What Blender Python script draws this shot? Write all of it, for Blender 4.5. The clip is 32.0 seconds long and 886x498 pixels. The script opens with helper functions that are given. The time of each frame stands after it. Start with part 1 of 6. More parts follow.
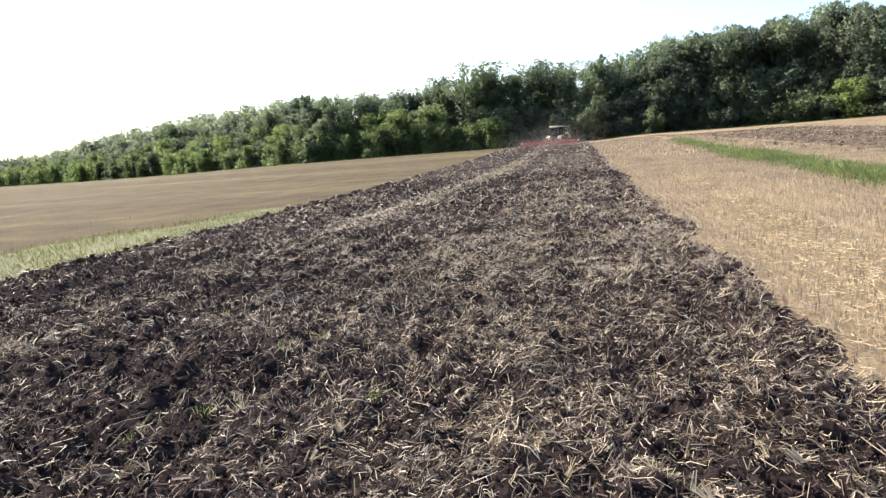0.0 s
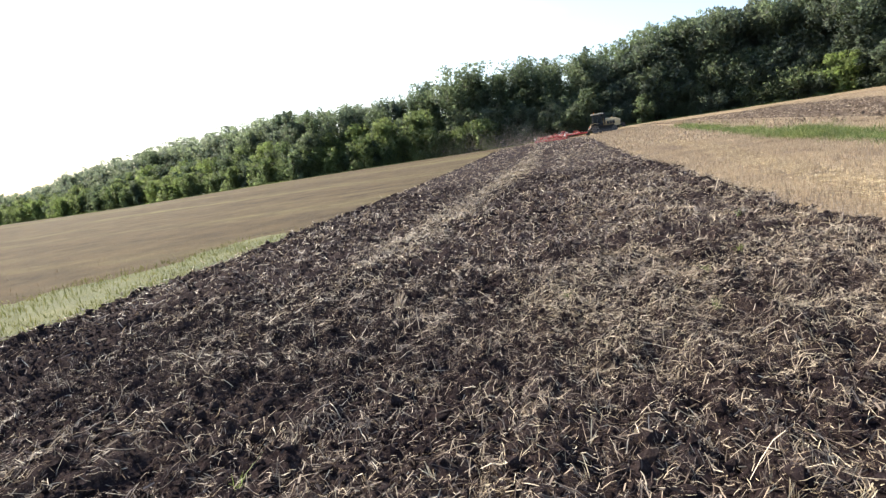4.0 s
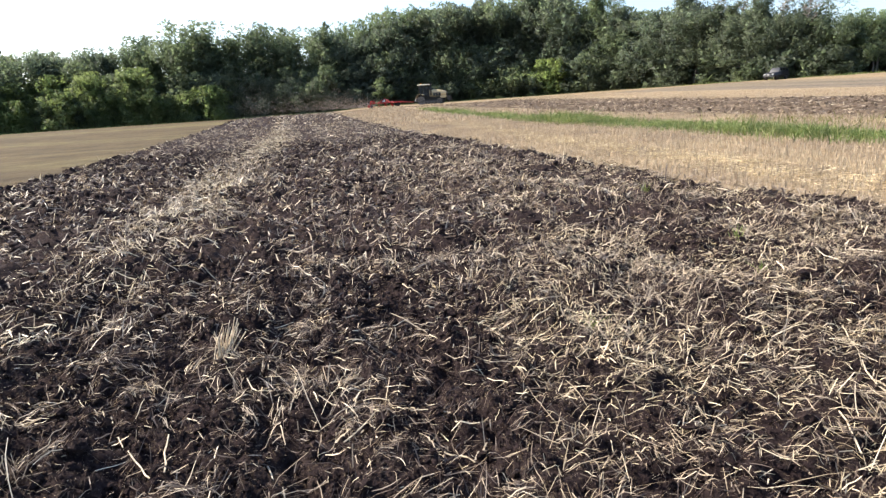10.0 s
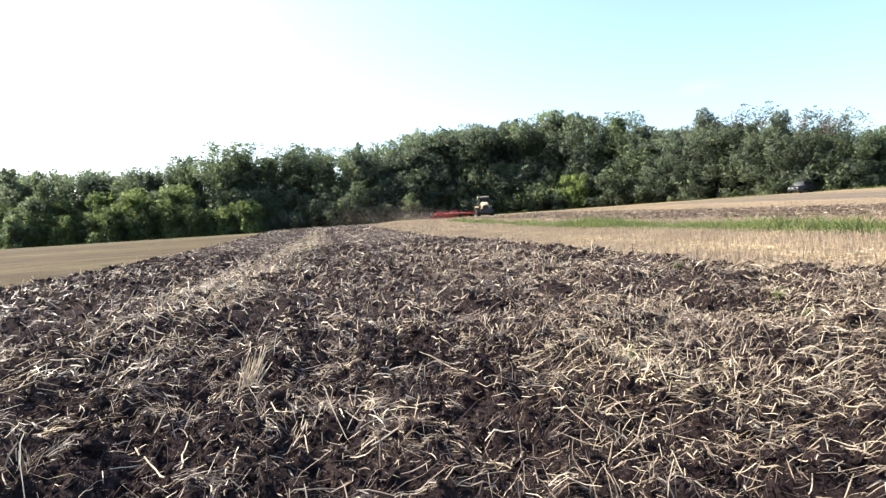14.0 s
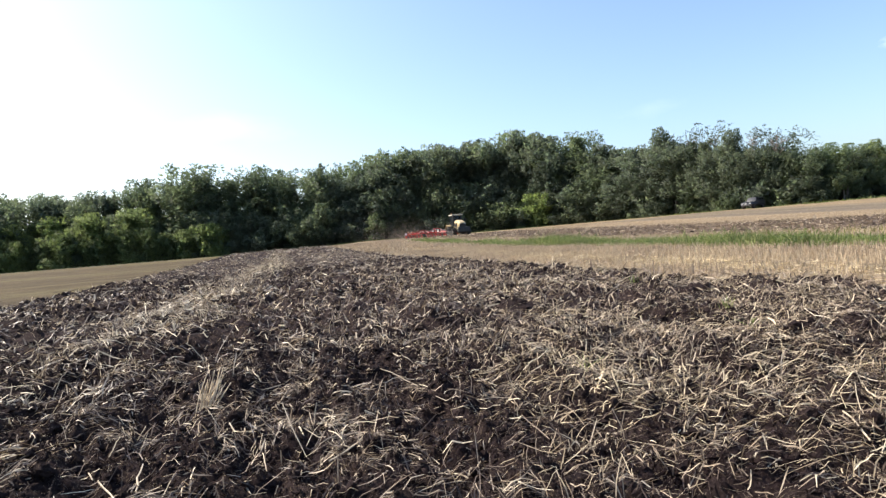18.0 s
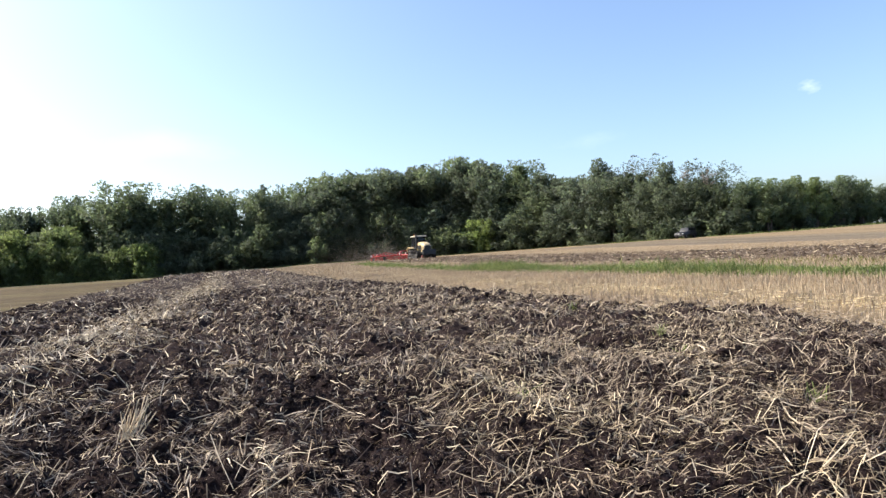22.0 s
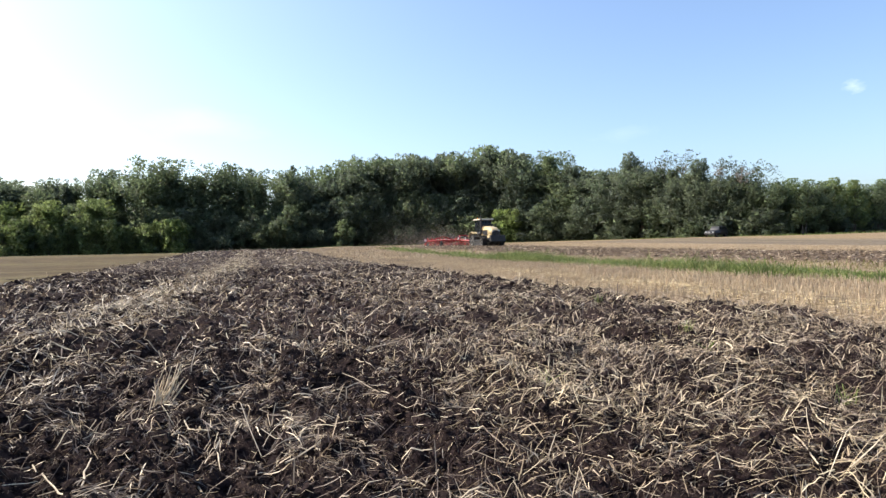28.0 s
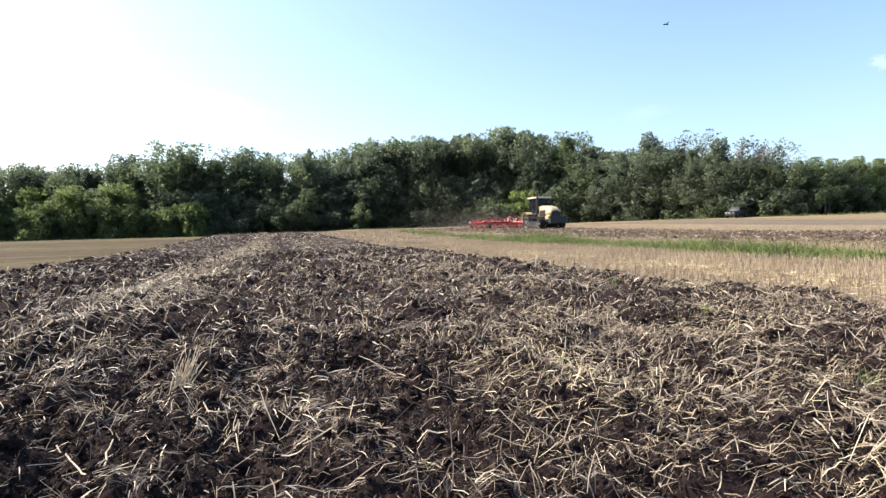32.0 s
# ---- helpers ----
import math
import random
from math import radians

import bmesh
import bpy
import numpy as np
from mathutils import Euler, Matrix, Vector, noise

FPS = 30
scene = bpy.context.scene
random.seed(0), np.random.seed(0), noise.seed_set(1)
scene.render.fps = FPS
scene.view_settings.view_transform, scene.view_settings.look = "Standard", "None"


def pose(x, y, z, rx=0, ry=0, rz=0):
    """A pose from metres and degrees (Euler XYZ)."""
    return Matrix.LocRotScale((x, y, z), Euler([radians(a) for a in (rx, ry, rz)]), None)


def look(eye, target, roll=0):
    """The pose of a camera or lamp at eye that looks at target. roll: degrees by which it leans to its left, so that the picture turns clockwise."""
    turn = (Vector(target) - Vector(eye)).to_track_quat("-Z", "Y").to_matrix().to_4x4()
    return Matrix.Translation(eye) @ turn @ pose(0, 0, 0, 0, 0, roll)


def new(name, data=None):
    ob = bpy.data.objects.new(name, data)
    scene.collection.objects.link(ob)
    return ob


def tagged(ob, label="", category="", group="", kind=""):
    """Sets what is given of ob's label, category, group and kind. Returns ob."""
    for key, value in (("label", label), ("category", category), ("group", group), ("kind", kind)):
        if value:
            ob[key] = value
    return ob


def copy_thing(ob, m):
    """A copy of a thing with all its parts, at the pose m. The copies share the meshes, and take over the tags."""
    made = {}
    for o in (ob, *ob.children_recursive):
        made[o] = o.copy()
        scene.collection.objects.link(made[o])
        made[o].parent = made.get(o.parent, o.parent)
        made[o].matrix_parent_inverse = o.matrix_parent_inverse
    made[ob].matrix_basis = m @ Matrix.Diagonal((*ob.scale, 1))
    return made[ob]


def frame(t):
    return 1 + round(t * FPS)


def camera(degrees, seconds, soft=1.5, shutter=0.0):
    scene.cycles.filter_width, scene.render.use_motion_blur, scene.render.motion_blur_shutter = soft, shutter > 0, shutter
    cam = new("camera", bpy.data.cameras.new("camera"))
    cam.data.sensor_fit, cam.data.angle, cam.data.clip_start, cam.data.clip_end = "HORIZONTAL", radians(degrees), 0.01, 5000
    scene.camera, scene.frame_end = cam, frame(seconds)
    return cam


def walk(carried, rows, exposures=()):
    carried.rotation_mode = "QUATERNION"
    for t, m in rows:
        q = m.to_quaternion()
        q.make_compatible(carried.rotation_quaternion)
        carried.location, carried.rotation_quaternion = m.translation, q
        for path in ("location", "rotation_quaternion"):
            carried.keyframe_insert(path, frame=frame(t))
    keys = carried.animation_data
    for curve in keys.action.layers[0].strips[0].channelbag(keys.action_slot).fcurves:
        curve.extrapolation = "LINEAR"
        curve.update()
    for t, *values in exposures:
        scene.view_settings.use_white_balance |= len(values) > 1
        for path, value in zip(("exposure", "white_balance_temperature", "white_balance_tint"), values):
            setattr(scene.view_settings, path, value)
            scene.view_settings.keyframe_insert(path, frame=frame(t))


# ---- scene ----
# ---------- camera ----------
cam = camera(70.6, 32.0, soft=1.4)


def aim(x, y, z, heading, tilt, lean):
    """Camera pose: heading in degrees to the right of +y, tilt up, lean as in look()."""
    h, p = radians(heading), radians(tilt)
    way = Vector((math.sin(h) * math.cos(p), math.cos(h) * math.cos(p), math.sin(p)))
    eye = Vector((x, y, z))
    return look(eye, eye + way, lean)


walk(cam, [
    (0, aim(3.24, -6.05, 1.589, -12.57, -9.28, -4.32)),
    (0.5, aim(3.06, -5.52, 1.571, -16.93, -9.08, -8.03)),
    (1, aim(2.96, -5.12, 1.587, -12.16, -8.76, -5.73)),
    (1.5, aim(2.70, -4.71, 1.597, -0.09, -5.99, -4.51)),
    (2, aim(2.43, -4.42, 1.577, -9.67, -9.27, -5.75)),
    (2.5, aim(2.21, -3.98, 1.583, -14.28, -8.95, -10.82)),
    (4.5, aim(1.30, -3.00, 1.611, -11.26, -8.50, -8.20)),
    (5, aim(1.13, -2.76, 1.612, -12.84, -7.42, -6.94)),
    (5.5, aim(0.80, -2.44, 1.618, -10.35, -6.51, -6.64)),
    (6, aim(0.61, -2.18, 1.604, -10.07, -7.09, -7.12)),
    (6.5, aim(0.52, -1.75, 1.607, -8.76, -8.20, -7.39)),
    (7, aim(0.32, -1.48, 1.614, -8.31, -8.85, -5.61)),
    (7.5, aim(-0.05, -1.23, 1.631, 1.68, -6.49, -5.52)),
    (8, aim(-0.16, -0.92, 1.609, 4.70, -4.49, -7.34)),
    (8.5, aim(-0.18, -0.62, 1.604, 16.19, 0.65, -8.34)),
    (9, aim(-0.27, -0.33, 1.586, 20.24, -0.83, -5.48)),
    (9.5, aim(-0.23, -0.12, 1.540, 20.71, -4.40, -4.08)),
    (10, aim(0.03, 0.07, 1.183, 12.62, -13.27, -3.59)),
    (10.5, aim(0.01, 0.10, 0.783, 8.94, -10.59, -0.82)),
    (11, aim(-0.01, 0.08, 0.767, 10.80, -7.42, 0.02)),
    (11.5, aim(-0.07, 0.07, 0.765, 8.24, -7.12, -1.52)),
    (12, aim(-0.08, 0.05, 0.753, 6.61, -6.56, 0.13)),
    (12.5, aim(-0.07, 0.06, 0.765, 6.16, -7.56, -3.22)),
    (13, aim(-0.08, 0.04, 0.767, 7.67, -6.55, -1.76)),
    (13.5, aim(-0.05, 0.06, 0.775, 10.68, -2.86, -3.38)),
    (15.5, aim(0.00, -0.02, 0.752, 10.63, -2.73, -4.15)),
    (16, aim(0.00, -0.01, 0.753, 11.67, -2.68, -4.14)),
    (16.5, aim(0.00, -0.01, 0.757, 14.06, -0.91, -4.23)),
    (17, aim(0.00, -0.01, 0.758, 14.26, -1.01, -4.96)),
    (17.5, aim(0.00, -0.01, 0.755, 14.44, -1.02, -4.65)),
    (18, aim(-0.00, -0.01, 0.754, 14.12, -1.18, -4.51)),
    (18.5, aim(-0.00, -0.00, 0.754, 14.16, -1.32, -4.01)),
    (19, aim(-0.00, 0.00, 0.750, 14.10, -1.41, -3.69)),
    (19.5, aim(-0.01, -0.01, 0.743, 13.25, -2.84, -2.32)),
    (20, aim(-0.00, -0.01, 0.747, 13.99, -1.83, -2.88)),
    (20.5, aim(0.00, -0.01, 0.748, 14.27, -1.99, -3.11)),
    (21, aim(-0.00, -0.00, 0.746, 14.29, -1.99, -3.05)),
    (21.5, aim(0.00, -0.00, 0.754, 14.34, -1.71, -3.44)),
    (22, aim(0.02, -0.00, 0.757, 19.43, 0.71, -3.62)),
    (22.5, aim(0.01, -0.00, 0.754, 19.86, 0.83, -3.18)),
    (23, aim(0.01, -0.00, 0.754, 19.81, 0.08, -2.94)),
    (23.5, aim(0.01, 0.00, 0.752, 18.90, 0.07, -2.35)),
    (24, aim(0.00, 0.01, 0.749, 18.44, 0.16, -1.50)),
    (24.5, aim(-0.00, -0.01, 0.749, 18.54, 0.04, -1.74)),
    (25, aim(0.00, 0.00, 0.748, 17.96, -0.78, -2.36)),
    (25.5, aim(0.01, 0.00, 0.749, 18.57, -0.60, -2.29)),
    (27.5, aim(0.00, 0.00, 0.746, 18.43, -0.37, -1.64)),
    (28, aim(-0.01, -0.01, 0.739, 17.07, -0.32, -1.09)),
    (28.5, aim(-0.01, -0.00, 0.740, 15.75, -1.30, -1.40)),
    (29, aim(-0.00, -0.00, 0.743, 15.33, -1.79, -1.88)),
    (29.5, aim(-0.00, 0.00, 0.742, 15.14, -2.05, -1.64)),
    (30, aim(-0.00, -0.00, 0.741, 15.18, -1.95, -1.14)),
    (30.5, aim(-0.00, 0.00, 0.741, 15.00, -2.07, -1.25)),
    (31, aim(-0.00, 0.00, 0.739, 15.18, -2.04, -0.95)),
    (31.5, aim(-0.00, -0.00, 0.740, 15.17, -2.03, -1.11)),
    (32, aim(0.00, 0.00, 0.741, 15.50, -1.90, -1.40)),
], exposures=[
    (0, 1.22), (0.6, 1.1), (1.3, 1.08), (2, 0.90), (5, 1.14), (6, 1.12), (7.6, 1.20), (8.3, 1.12), (8.9, 0.61), (9.6, 0.66), (10.1, 1.35), (10.6, 1.54), (11.2, 1.54), (12, 1.48), (13, 1.42), (16, 1.06), (17, 0.91), (18, 0.87), (19, 0.90), (21, 0.99), (22, 0.84), (23, 0.72), (25, 0.77), (28, 0.80), (30, 0.95), (32, 1.0),
])

# ---------- world and sun ----------
SUN_TURN, SUN_UP = -58.0, 41.0  # degrees left of +y, above the horizon
world = bpy.data.worlds.new("late_summer_sky")
scene.world = world
world.use_nodes = True
wn, wl = world.node_tree.nodes, world.node_tree.links
wn.clear()
w_out = wn.new("ShaderNodeOutputWorld")
w_back = wn.new("ShaderNodeBackground")
w_sky = wn.new("ShaderNodeTexSky")
w_sky.sky_type, w_sky.sun_disc = "NISHITA", False
w_sky.sun_elevation, w_sky.sun_rotation = radians(SUN_UP), radians(SUN_TURN)
w_sky.altitude, w_sky.air_density, w_sky.dust_density, w_sky.ozone_density = 150, 1.0, 2.4, 2.2
w_back.inputs["Strength"].default_value = 0.15
wl.new(w_back.outputs[0], w_out.inputs[0])
# thin clouds far off
w_geo = wn.new("ShaderNodeTexCoord")


def cloud_layer(colour_in, direction, half_width, flat, scale, amount, offset):
    d = Vector(direction).normalized()
    side = d.cross(Vector((0, 0, 1))).normalized()
    up = side.cross(d)

    def dot(v):
        n = wn.new("ShaderNodeVectorMath")
        n.operation = "DOT_PRODUCT"
        wl.new(w_geo.outputs["Generated"], n.inputs[0])
        n.inputs[1].default_value = v
        return n.outputs["Value"]

    def op(kind, a, b):
        n = wn.new("ShaderNodeMath")
        n.operation = kind
        for i, q in enumerate((a, b)):
            if isinstance(q, (int, float)):
                n.inputs[i].default_value = q
            else:
                wl.new(q, n.inputs[i])
        return n.outputs[0]

    u, v, w = dot(side), dot(up), dot(d)
    r = op("SQRT", op("ADD", op("POWER", op("DIVIDE", u, half_width), 2.0), op("POWER", op("DIVIDE", v, half_width * flat), 2.0)), 0.0)
    tex = wn.new("ShaderNodeTexNoise")
    tex.inputs["Scale"].default_value, tex.inputs["Detail"].default_value = scale, 5
    mapping = wn.new("ShaderNodeMapping")
    mapping.inputs["Location"].default_value = (offset, offset, 0)
    mapping.inputs["Scale"].default_value = (1, 1, 2.2)
    wl.new(w_geo.outputs["Generated"], mapping.inputs[0])
    wl.new(mapping.outputs[0], tex.inputs["Vector"])
    edge = op("SUBTRACT", op("ADD", 1.0, op("MULTIPLY", op("SUBTRACT", tex.outputs["Fac"], 0.5), 2.6)), r)
    fac = op("MULTIPLY", op("MINIMUM", op("MAXIMUM", edge, 0.0), 1.0), amount)
    fac = op("MULTIPLY", fac, op("GREATER_THAN", w, 0.0))
    mix = wn.new("ShaderNodeMix")
    mix.data_type = "RGBA"
    wl.new(fac, mix.inputs[0])
    wl.new(colour_in, mix.inputs[6])
    mix.inputs[7].default_value = (7.6, 7.9, 8.4, 1)
    return mix.outputs[2]


sky_mix = wn.new("ShaderNodeMix")
sky_mix.data_type, sky_mix.blend_type = "RGBA", "MULTIPLY"
sky_mix.inputs[0].default_value, sky_mix.inputs[7].default_value = 1.0, (0.945, 0.976, 1.03, 1)
wl.new(w_sky.outputs[0], sky_mix.inputs[6])
sky_colour = sky_mix.outputs[2]
sky_colour = cloud_layer(sky_colour, (0.90, 0.74, 0.235), 0.016, 0.55, 60, 0.18, 3.0)
sky_colour = cloud_layer(sky_colour, (-0.07, 1.06, 0.20), 0.10, 0.30, 9, 0.09, 1.0)
sky_colour = cloud_layer(sky_colour, (0.62, 0.95, 0.19), 0.05, 0.30, 16, 0.05, 7.0)
wl.new(sky_colour, w_back.inputs["Color"])

sun = new("sun", bpy.data.lights.new("sun", "SUN"))
sun.data.energy, sun.data.angle, sun.data.color = 4.6, radians(0.55), (1.0, 0.905, 0.77)
sa, se = radians(SUN_TURN), radians(SUN_UP)
sun_way = Vector((math.sin(sa) * math.cos(se), math.cos(sa) * math.cos(se), math.sin(se)))
sun.matrix_world = look(sun_way * 300, (0, 0, 0))


# ---------- materials ----------
def material(name, rough=0.8, metal=0.0):
    m = bpy.data.materials.new(name)
    m.use_nodes = True
    n, l = m.node_tree.nodes, m.node_tree.links
    b = n["Principled BSDF"]
    b.inputs["Roughness"].default_value, b.inputs["Metallic"].default_value = rough, metal
    return m, n, l, b


def ramp(n, l, fac, stops):
    r = n.new("ShaderNodeValToRGB")
    e = r.color_ramp.elements
    while len(e) < len(stops):
        e.new(0.5)
    for k, (p, c) in zip(e, stops):
        k.position, k.color = p, (*c, 1)
    l.new(fac, r.inputs[0])
    return r.outputs[0]


def tex(n, l, scale, detail=4, coords="Object", stretch=None, rough=0.55):
    t = n.new("ShaderNodeTexNoise")
    t.inputs["Scale"].default_value, t.inputs["Detail"].default_value, t.inputs["Roughness"].default_value = scale, detail, rough
    c = n.new("ShaderNodeTexCoord")
    if stretch:
        mp = n.new("ShaderNodeMapping")
        mp.inputs["Scale"].default_value = stretch
        l.new(c.outputs[coords], mp.inputs[0])
        l.new(mp.outputs[0], t.inputs["Vector"])
    else:
        l.new(c.outputs[coords], t.inputs["Vector"])
    return t.outputs["Fac"]


def mixed(n, l, fac, a, b, kind="MIX"):
    m = n.new("ShaderNodeMix")
    m.data_type, m.blend_type = "RGBA", kind
    for i, q in ((0, fac), (6, a), (7, b)):
        if isinstance(q, (int, float)):
            m.inputs[i].default_value = q
        elif isinstance(q, tuple):
            m.inputs[i].default_value = (*q, 1)
        else:
            l.new(q, m.inputs[i])
    return m.outputs[2]


def bump(n, l, b, height, strength, distance):
    k = n.new("ShaderNodeBump")
    k.inputs["Strength"].default_value, k.inputs["Distance"].default_value = strength, distance
    l.new(height, k.inputs["Height"])
    l.new(k.outputs[0], b.inputs["Normal"])


def painted(name, colour, rough=0.4, metal=0.0, wear=(0.12, 0.10, 0.08), amount=0.35, scale=6.0):
    """Paint or plastic with dust and grime in patches."""
    m, n, l, b = material(name, rough, metal)
    grime = ramp(n, l, tex(n, l, scale, 6), [(0.45, (0, 0, 0)), (0.75, (amount, amount, amount))])
    fine = ramp(n, l, tex(n, l, scale * 14, 3), [(0.3, tuple(c * 0.9 for c in colour)), (0.7, tuple(min(1, c * 1.08) for c in colour))])
    l.new(mixed(n, l, grime, fine, wear), b.inputs["Base Color"])
    bump(n, l, b, tex(n, l, scale * 20, 2), 0.1, 0.002)
    return m


def soil_material():
    m, n, l, b = material("dark_soil", 1.0)
    b.inputs["Specular IOR Level"].default_value = 0.06
    base = ramp(n, l, tex(n, l, 22, 8, rough=0.72), [(0.25, (0.0126, 0.0086, 0.0087)), (0.5, (0.0258, 0.0176, 0.0175)), (0.78, (0.0620, 0.0437, 0.0420))])
    dry = ramp(n, l, tex(n, l, 0.9, 5), [(0.4, (0, 0, 0)), (0.75, (0.4, 0.4, 0.4))])
    col = mixed(n, l, dry, base, (0.064, 0.047, 0.042))
    # chaff and finely chopped straw trodden into the earth
    chaff = ramp(n, l, tex(n, l, 90, 4, stretch=(1, 0.4, 1), rough=0.7), [(0.56, (0, 0, 0)), (0.66, (1, 1, 1))])
    patch = ramp(n, l, tex(n, l, 2.3, 4), [(0.38, (0.12, 0.12, 0.12)), (0.66, (0.50, 0.50, 0.50))])
    col = mixed(n, l, mixed(n, l, 1.0, chaff, patch, "MULTIPLY"), col, (0.30, 0.23, 0.145))
    l.new(col, b.inputs["Base Color"])
    bump(n, l, b, tex(n, l, 48, 8, rough=0.8), 0.8, 0.035)
    return m


def stubble_ground_material():
    m, n, l, b = material("stubble_ground", 0.95)
    b.inputs["Specular IOR Level"].default_value = 0.2
    fine = tex(n, l, 38, 6, stretch=(1, 0.4, 1), rough=0.7)
    base = ramp(n, l, fine, [(0.28, (0.156, 0.117, 0.074)), (0.5, (0.262, 0.203, 0.129)), (0.72, (0.362, 0.291, 0.192))])
    rows = ramp(n, l, tex(n, l, 1.0, 3, stretch=(3.2, 0.05, 1)), [(0.35, (0.78, 0.74, 0.70)), (0.65, (1.14, 1.12, 1.06))])
    wide = ramp(n, l, tex(n, l, 0.22, 4, stretch=(1, 0.12, 1)), [(0.3, (0.80, 0.77, 0.74)), (0.7, (1.12, 1.10, 1.06))])
    col = mixed(n, l, 1.0, mixed(n, l, 1.0, base, rows, "MULTIPLY"), wide, "MULTIPLY")
    l.new(col, b.inputs["Base Color"])
    bump(n, l, b, fine, 0.8, 0.05)
    return m


def dull_stubble_material():
    m, n, l, b = material("brown_stubble_ground", 0.95)
    b.inputs["Specular IOR Level"].default_value = 0.12
    fine = tex(n, l, 30, 6, stretch=(1, 0.4, 1), rough=0.7)
    base = ramp(n, l, fine, [(0.28, (0.053, 0.039, 0.0195)), (0.5, (0.085, 0.063, 0.032)), (0.74, (0.124, 0.094, 0.049))])
    wide = ramp(n, l, tex(n, l, 1.0, 6, stretch=(0.022, 0.15, 1), rough=0.68), [(0.38, (0.84, 0.80, 0.76)), (0.50, (1.0, 0.98, 0.95)), (0.58, (1.16, 1.24, 1.12)), (0.68, (1.45, 1.62, 1.30))])
    spots = ramp(n, l, tex(n, l, 0.5, 5, rough=0.65), [(0.35, (0.74, 0.72, 0.72)), (0.65, (1.24, 1.24, 1.20))])
    l.new(mixed(n, l, 1.0, mixed(n, l, 1.0, base, wide, "MULTIPLY"), spots, "MULTIPLY"), b.inputs["Base Color"])
    bump(n, l, b, fine, 0.8, 0.05)
    return m


def old_soil_material():
    """Soil worked some weeks ago: greyed, crusted, with weathered straw in it."""
    m, n, l, b = material("weathered_soil", 1.0)
    b.inputs["Specular IOR Level"].default_value = 0.06
    lump = ramp(n, l, tex(n, l, 4.5, 6, stretch=(1, 0.6, 1), rough=0.7), [(0.3, (0.052, 0.038, 0.029)), (0.5, (0.128, 0.096, 0.070)), (0.72, (0.270, 0.212, 0.153))])
    wide = ramp(n, l, tex(n, l, 0.3, 4, stretch=(1, 0.1, 1)), [(0.35, (0.75, 0.73, 0.72)), (0.65, (1.2, 1.17, 1.1))])
    l.new(mixed(n, l, 1.0, lump, wide, "MULTIPLY"), b.inputs["Base Color"])
    bump(n, l, b, tex(n, l, 9, 6, rough=0.7), 1.0, 0.12)
    return m


def thin_stubble_material():
    """Stubble scratched once: soil and straw mingled."""
    m, n, l, b = material("scratched_stubble", 0.95)
    fine = tex(n, l, 7, 6, stretch=(1, 0.35, 1), rough=0.7)
    base = ramp(n, l, fine, [(0.3, (0.078, 0.058, 0.036)), (0.5, (0.142, 0.110, 0.069)), (0.7, (0.225, 0.178, 0.110))])
    wide = ramp(n, l, tex(n, l, 0.35, 4, stretch=(1, 0.08, 1)), [(0.35, (0.72, 0.70, 0.68)), (0.65, (1.25, 1.2, 1.12))])
    l.new(mixed(n, l, 1.0, base, wide, "MULTIPLY"), b.inputs["Base Color"])
    bump(n, l, b, fine, 0.8, 0.08)
    return m


def grass_ground_material():
    m, n, l, b = material("grass_ground", 0.9)
    fine = tex(n, l, 24, 6, rough=0.7)
    base = ramp(n, l, fine, [(0.28, (0.044, 0.051, 0.0125)), (0.5, (0.090, 0.097, 0.0225)), (0.75, (0.160, 0.156, 0.0460))])
    wide = ramp(n, l, tex(n, l, 0.6, 4), [(0.35, (0.8, 0.85, 0.8)), (0.7, (1.25, 1.15, 1.1))])
    l.new(mixed(n, l, 1.0, base, wide, "MULTIPLY"), b.inputs["Base Color"])
    bump(n, l, b, fine, 0.8, 0.05)
    return m


def blade_material(name, stops, rough=0.55, through_light=0.25, patch=None):
    """Straw, stalks, grass and leaves: one tone per piece, light shining through."""
    m, n, l, b = material(name, rough)
    b.inputs["Specular IOR Level"].default_value = 0.25
    g = n.new("ShaderNodeNewGeometry")
    col = ramp(n, l, g.outputs["Random Per Island"], stops)
    if patch:
        col = mixed(n, l, 1.0, col, ramp(n, l, tex(n, l, patch, 3), [(0.3, (0.70, 0.69, 0.72)), (0.7, (1.20, 1.20, 1.10))]), "MULTIPLY")
    l.new(col, b.inputs["Base Color"])
    t = n.new("ShaderNodeBsdfTranslucent")
    l.new(col, t.inputs["Color"])
    s = n.new("ShaderNodeMixShader")
    s.inputs[0].default_value = through_light
    l.new(b.outputs[0], s.inputs[1])
    l.new(t.outputs[0], s.inputs[2])
    l.new(s.outputs[0], n["Material Output"].inputs["Surface"])
    return m


